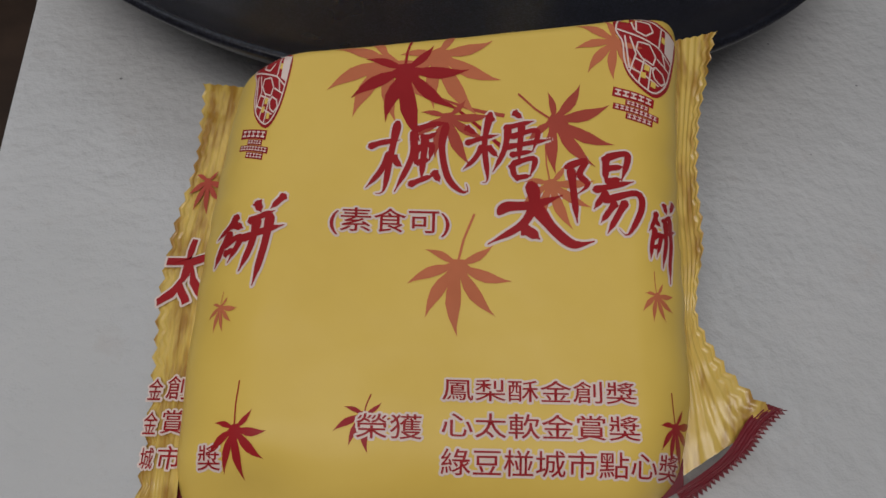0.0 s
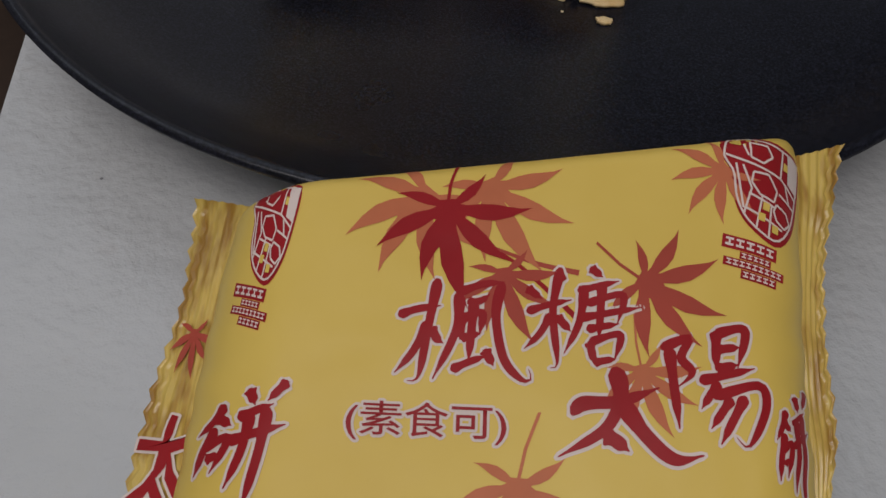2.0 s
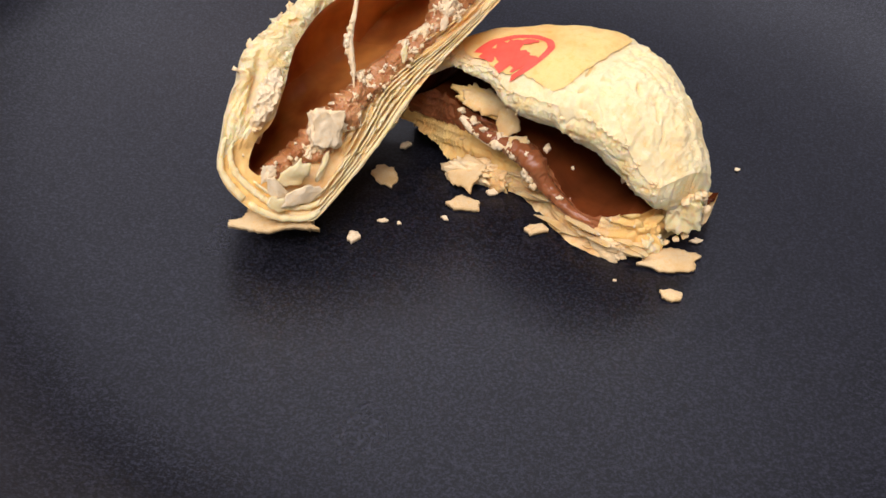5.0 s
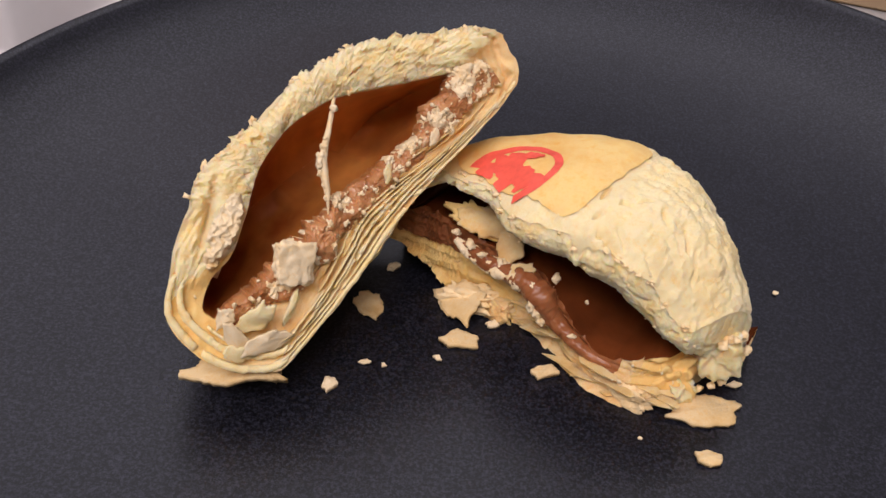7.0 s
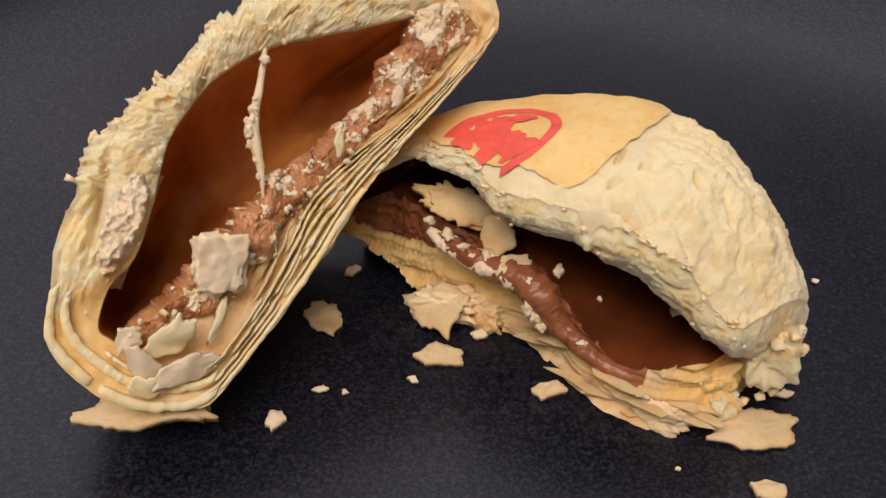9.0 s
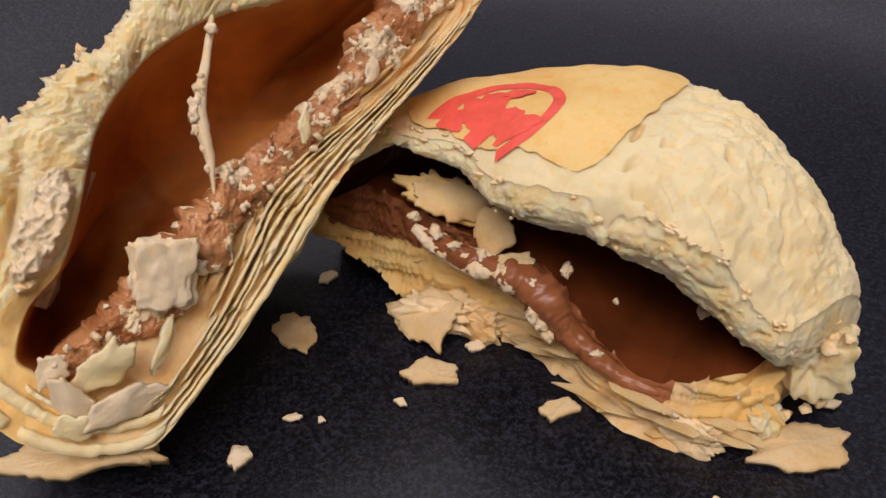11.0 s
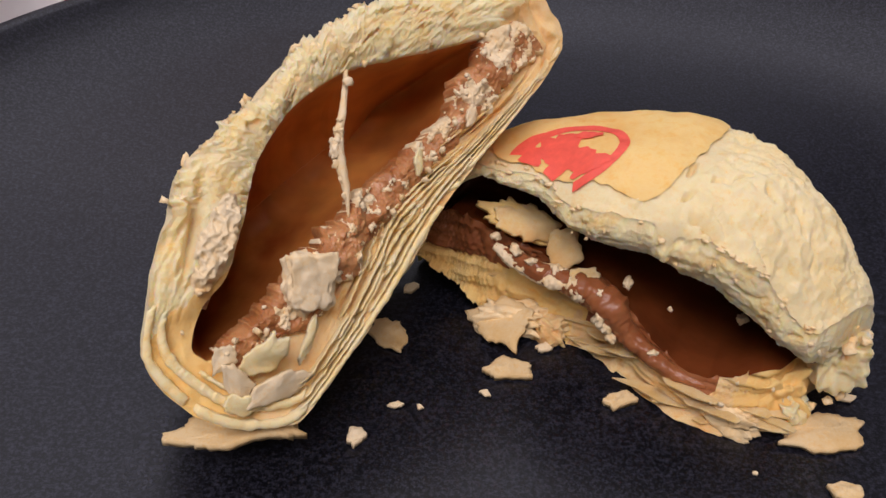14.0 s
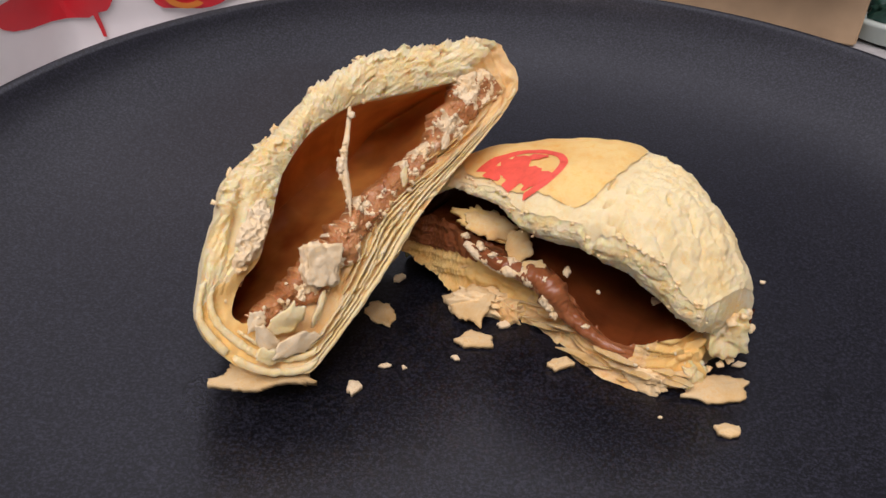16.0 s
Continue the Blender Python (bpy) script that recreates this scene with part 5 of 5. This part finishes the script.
def on_roof(name, ring, lift, mat, label, cuts=4):
    """A sheet laid on the cake's top, from an outline in millimetres."""
    bm = bmesh.new()
    bm.faces.new([bm.verts.new((e * MM, b * MM, 0)) for e, b in ring])
    bm.normal_update()
    bmesh.ops.triangulate(bm, faces=bm.faces[:])
    for _ in range(cuts):
        long = [x for x in bm.edges if x.calc_length() > 0.0011]
        bmesh.ops.subdivide_edges(bm, edges=long, cuts=1)
        bmesh.ops.triangulate(bm, faces=[f for f in bm.faces if len(f.verts) > 3])
    for v in bm.verts:
        p = Vector((v.co.x, v.co.y, roof(v.co.x, v.co.y)))
        away = Vector((p.x * 0.8, p.y * 0.8, p.z + 0.006)).normalized()
        v.co = p + away * (lift + 0.0006 * rough(p, 75, 3))
    for f in bm.faces:
        f.normal_update()
        f.smooth = True
        if f.normal.z < 0:
            f.normal_flip()
    return part(name, bm, mat, half_b, label)


skin = spline([(-23, 9.5), (-16, 7.4), (-10, 5.0), (-3.4, 3.4), (2.3, 2.2), (5.6, 7), (7.6, 16), (8.6, 26), (2, 31), (-10, 31), (-20, 27), (-27, 18)], 90, True)
skin = [(x + 0.5 * noise.noise(Vector((x * 0.9, y * 0.9, 0))), y + 0.6 * noise.noise(Vector((x * 0.8, y * 0.8, 5)))) for x, y in skin]
on_roof("glazed_skin", skin, 0.00045, M_GOLD, "smooth golden baked skin flap")
SE, SB = -10.8, 10.2


def inside(points):
    return [(e, max(b, front(e * MM) / MM + 0.5)) for e, b in points]


t = np.linspace(radians(-70), radians(185), 40)
arc_out = [(SE + 8.0 * math.cos(a) - 2.0 * smooth(2.2, 3.3, a), SB + 7.8 * math.sin(a)) for a in t]
arc_in = [(SE + 6.5 * math.cos(a), SB + 6.1 * math.sin(a)) for a in reversed(t)]
on_roof("red_stamp", inside(arc_out + arc_in), 0.00055, M_STAMP, "red dye ring stamp", 3)
for n, (de, db, w, h) in enumerate(((-2.8, 2.0, 3.2, 3.4), (-0.6, -1.6, 3.4, 2.9), (3.4, -3.2, 2.6, 2.0), (-6.0, -0.8, 2.0, 1.9), (0.8, 4.2, 2.2, 1.2))):
    on_roof("red_stamp", inside([(SE + de + x, SB + db + y) for x, y in jagged(22, w, h, n + 3, 0.28)]), 0.00058 + 0.00003 * n, M_STAMP, "red dye blotch", 2)

# ---------------------------------------------------------------- crumbs and flakes on the plate
CRUMBS = [  # x, y, width, length, thickness (mm), turn, curl
    (-0.0265, 0.2525, 3.4, 3.0, 1.6, 10, 0.2), (-0.003, 0.2655, 7.5, 4.6, 1.6, -12, 0.1), (-0.0215, 0.2745, 6.0, 9.5, 0.7, 25, 0.12),
    (0.0425, 0.2505, 12.5, 7.0, 1.2, 8, 0.12), (0.041, 0.2400, 5.0, 2.6, 1.4, 10, 0.2), (0.0495, 0.2575, 3.2, 1.6, 0.8, 0, 0.1),
    (0.0140, 0.2585, 5.6, 3.0, 1.5, 8, 0.1), (-0.0170, 0.2583, 1.0, 1.4, 0.6, 20, 0.1), (-0.0208, 0.2588, 2.3, 1.1, 0.7, 0, 0.1),
    (-0.0068, 0.2608, 2.0, 1.2, 0.8, 0, 0.1), (0.0640, 0.2835, 1.1, 1.1, 0.6, 0, 0.1), (-0.0178, 0.2868, 3.0, 2.4, 1.2, 30, 0.1), (0.0040, 0.2705, 3.0, 1.8, 1.2, 0, 0.1), (0.0300, 0.2440, 0.8, 0.7, 0.5, 0, 0.1)]
for n, (x, y, w, h, th, turn, curl) in enumerate(CRUMBS):
    ob = part("pastry_crumb", flake_mesh(w * MM, h * MM, 0.65 * th * MM, n + 11, curl, 0.2), M_FLAKE if w > 4 else M_BITS)
    ob.matrix_world = pose(x, y, plate_z(x, y) + 0.0002, 0, 0, turn)
    word = "large thin flake" if w > 9 else "broken flake" if w > 4 else "tiny crumb"
    tagged(ob, f"pale golden {word} of pastry on the black plate", "crumb", "crumbs on the plate")
foot = part("foot_flake", flake_mesh(0.0200, 0.0056, 0.0012, 60, 0.03, 0.2, 90), M_FLAKE, half_a, "flat flake under the foot")
foot.matrix_basis = INV_A @ pose(-0.0425, 0.2475, 0.0180, 0, 4, 0)
ledge = part("side_flake", flake_mesh(0.013, 0.008, 0.0007, 61, 0.05, 0.3, 60), M_FLAKE, half_b, "loose flake under the layers")
ledge.matrix_basis = pose(-0.0165, 0.0010, 0.0030, 24, -10, -12)
ledge = part("side_flake", flake_mesh(0.014, 0.0056, 0.0008, 62, 0.05, 0.3, 60), M_GOLD, half_b, "loose flake between the layers")
ledge.matrix_basis = pose(-0.0180, 0.0095, 0.0178, 30, 16, 15)
for n, (e, y, z, w, h, turn) in enumerate(((-0.024, 0.0105, 0.0070, 0.020, 0.007, -10), (-0.027, 0.0115, 0.0120, 0.018, 0.006, 6))):
    ledge = part("side_flake", flake_mesh(w, h, 0.0006, 63 + n, 0.04, 0.3, 60), M_LAYER, half_b, "loose golden sheet of the lower layers")
    ledge.matrix_basis = pose(e, y, z, 14, -8, turn)

# ---------------------------------------------------------------- things behind the plate
M_BAG = m_plain("white_plastic_bag", (0.78, 0.77, 0.77), 0.4, 0.05, 30)
M_BAGRED = m_plain("bright_red_print", (0.62, 0.02, 0.03), 0.4, 0.1, 40)
M_ORANGE = m_plain("orange_print", (0.70, 0.22, 0.03), 0.4, 0.1, 40)
M_CARD = m_plain("tan_cardboard", (0.46, 0.33, 0.20), 0.7, 0.12, 40)
M_GREEN = m_plain("dark_green_plastic", (0.015, 0.06, 0.045), 0.3, 0.2, 60)
M_MINT = m_plain("pale_green_plastic", (0.58, 0.68, 0.63), 0.25, 0.1, 40)
bag = empty("plastic_bag", pose(-0.16, 0.44, 0), "crumpled white plastic bag with red and orange print", "bag")
BX, BZ = 70, 40


def bag_y(x, z):
    return 0.007 * rough((x, z, 0.4), 14, 3) + 0.03 * z - 0.004 * math.sin(x * 45) - 0.045 * smooth(0.026, 0.004, x)


verts = []
for i in range(BX):
    for k in range(BZ):
        x, z = -0.14 + 0.27 * i / (BX - 1), 0.12 * k / (BZ - 1)
        verts.append((x, bag_y(x, z), z))
for i in range(BX):
    for k in range(BZ):
        x, z = -0.14 + 0.27 * i / (BX - 1), 0.12 * k / (BZ - 1)
        pinch = 0.08 * math.sin(math.pi * i / (BX - 1)) ** 0.5 * (1 - 0.5 * z / 0.12)
        verts.append((x, bag_y(x, z) + 0.003 + pinch, z))
faces = grid_faces(BX, BZ) + [f[::-1] for f in grid_faces(BX, BZ, BX * BZ)]
n = BX * BZ
for i in range(BX - 1):
    for k in (0, BZ - 1):
        faces.append((i * BZ + k, (i + 1) * BZ + k, n + (i + 1) * BZ + k, n + i * BZ + k))
for k in range(BZ - 1):
    for i in (0, BX - 1):
        faces.append((i * BZ + k, i * BZ + k + 1, n + i * BZ + k + 1, n + i * BZ + k))
part("bag_body", mesh_of("bag_body", verts, faces), M_BAG, bag)


def bag_print(points, mat, lift, label):
    bm = bmesh.new()
    bm.faces.new([bm.verts.new((x, 0, z)) for x, z in points])
    bm.normal_update()
    bmesh.ops.triangulate(bm, faces=bm.faces[:])
    for _ in range(3):
        bmesh.ops.subdivide_edges(bm, edges=[e for e in bm.edges if e.calc_length() > 0.005], cuts=1)
        bmesh.ops.triangulate(bm, faces=[f for f in bm.faces if len(f.verts) > 3])
    for v in bm.verts:
        v.co.y = bag_y(v.co.x, v.co.z) - lift
    part("bag_print", bm, mat, bag, label)


bag_print([(0.0268 + x, 0.0240 + z) for x, z in jagged(26, 0.016, 0.0080, 3, 0.1)], M_BAGRED, 0.0012, "red printed blossom")
bag_print([(0.0340, 0.0190), (0.0360, 0.0190), (0.0370, 0.0085), (0.0358, 0.0085)], M_BAGRED, 0.0012, "red printed stalk")
bag_print([(0.0690 + x, 0.0260 + z) for x, z in jagged(26, 0.017, 0.0080, 5, 0.12)], M_BAGRED, 0.0012, "red printed blossom")
bag_print([(0.0671 + 0.0076 * math.cos(a), 0.0240 + 0.0052 * math.sin(a)) for a in np.linspace(0, 5.6, 20)] + [(0.0671 + 0.0048 * math.cos(a), 0.0240 + 0.0031 * math.sin(a)) for a in np.linspace(5.6, 0, 20)], M_ORANGE, 0.0024, "orange printed ring")

carton = empty("carton", pose(0.135, 0.500, 0, 0, 0, -24), "open tan cardboard box with folded flaps", "box")
for name, sx, sy, sz, at in (("side", 0.10, 0.003, 0.05, (0, -0.03, 0.0255)), ("side", 0.10, 0.003, 0.05, (0, 0.03, 0.0255)), ("end", 0.003, 0.057, 0.05, (-0.0485, 0, 0.0255)), ("end", 0.003, 0.057, 0.05, (0.0485, 0, 0.0255)), ("bottom", 0.094, 0.057, 0.003, (0, 0, 0.002))):
    box(name, sx, sy, sz, M_CARD, carton, at, 0.0008)
flap = box("flap", 0.098, 0.03, 0.002, M_CARD, carton, (0, -0.042, 0.047), 0.0005)
flap.rotation_euler = (radians(18), 0, 0)
tub = empty("plastic_tub", pose(0.199, 0.470, 0), "pale green see-through plastic tub with dark green knobs", "container")
ring = [(0.026, 0.0003), (0.030, 0.002), (0.033, 0.009), (0.0345, 0.0095), (0.0345, 0.011), (0.0315, 0.011), (0.0285, 0.004), (0.0002, 0.003)]
verts = [(r * math.cos(2 * math.pi * i / 48), r * math.sin(2 * math.pi * i / 48), z) for i in range(48) for r, z in ring]
part("tub_body", mesh_of("tub_body", verts, grid_faces(48, len(ring), close_u=True)), M_MINT, tub)
for n, (x, y, s) in enumerate(((-0.016, -0.008, 0.0062), (-0.026, -0.002, 0.0045), (0.004, 0.006, 0.009), (-0.010, 0.016, 0.007))):
    lump = ([], [])
    add_lump(lump, (x, y, 0.010), s, n + 50, 0.8)
    part("green_knob", mesh_of("green_knob", *lump), M_GREEN, tub, "dark green rounded piece")
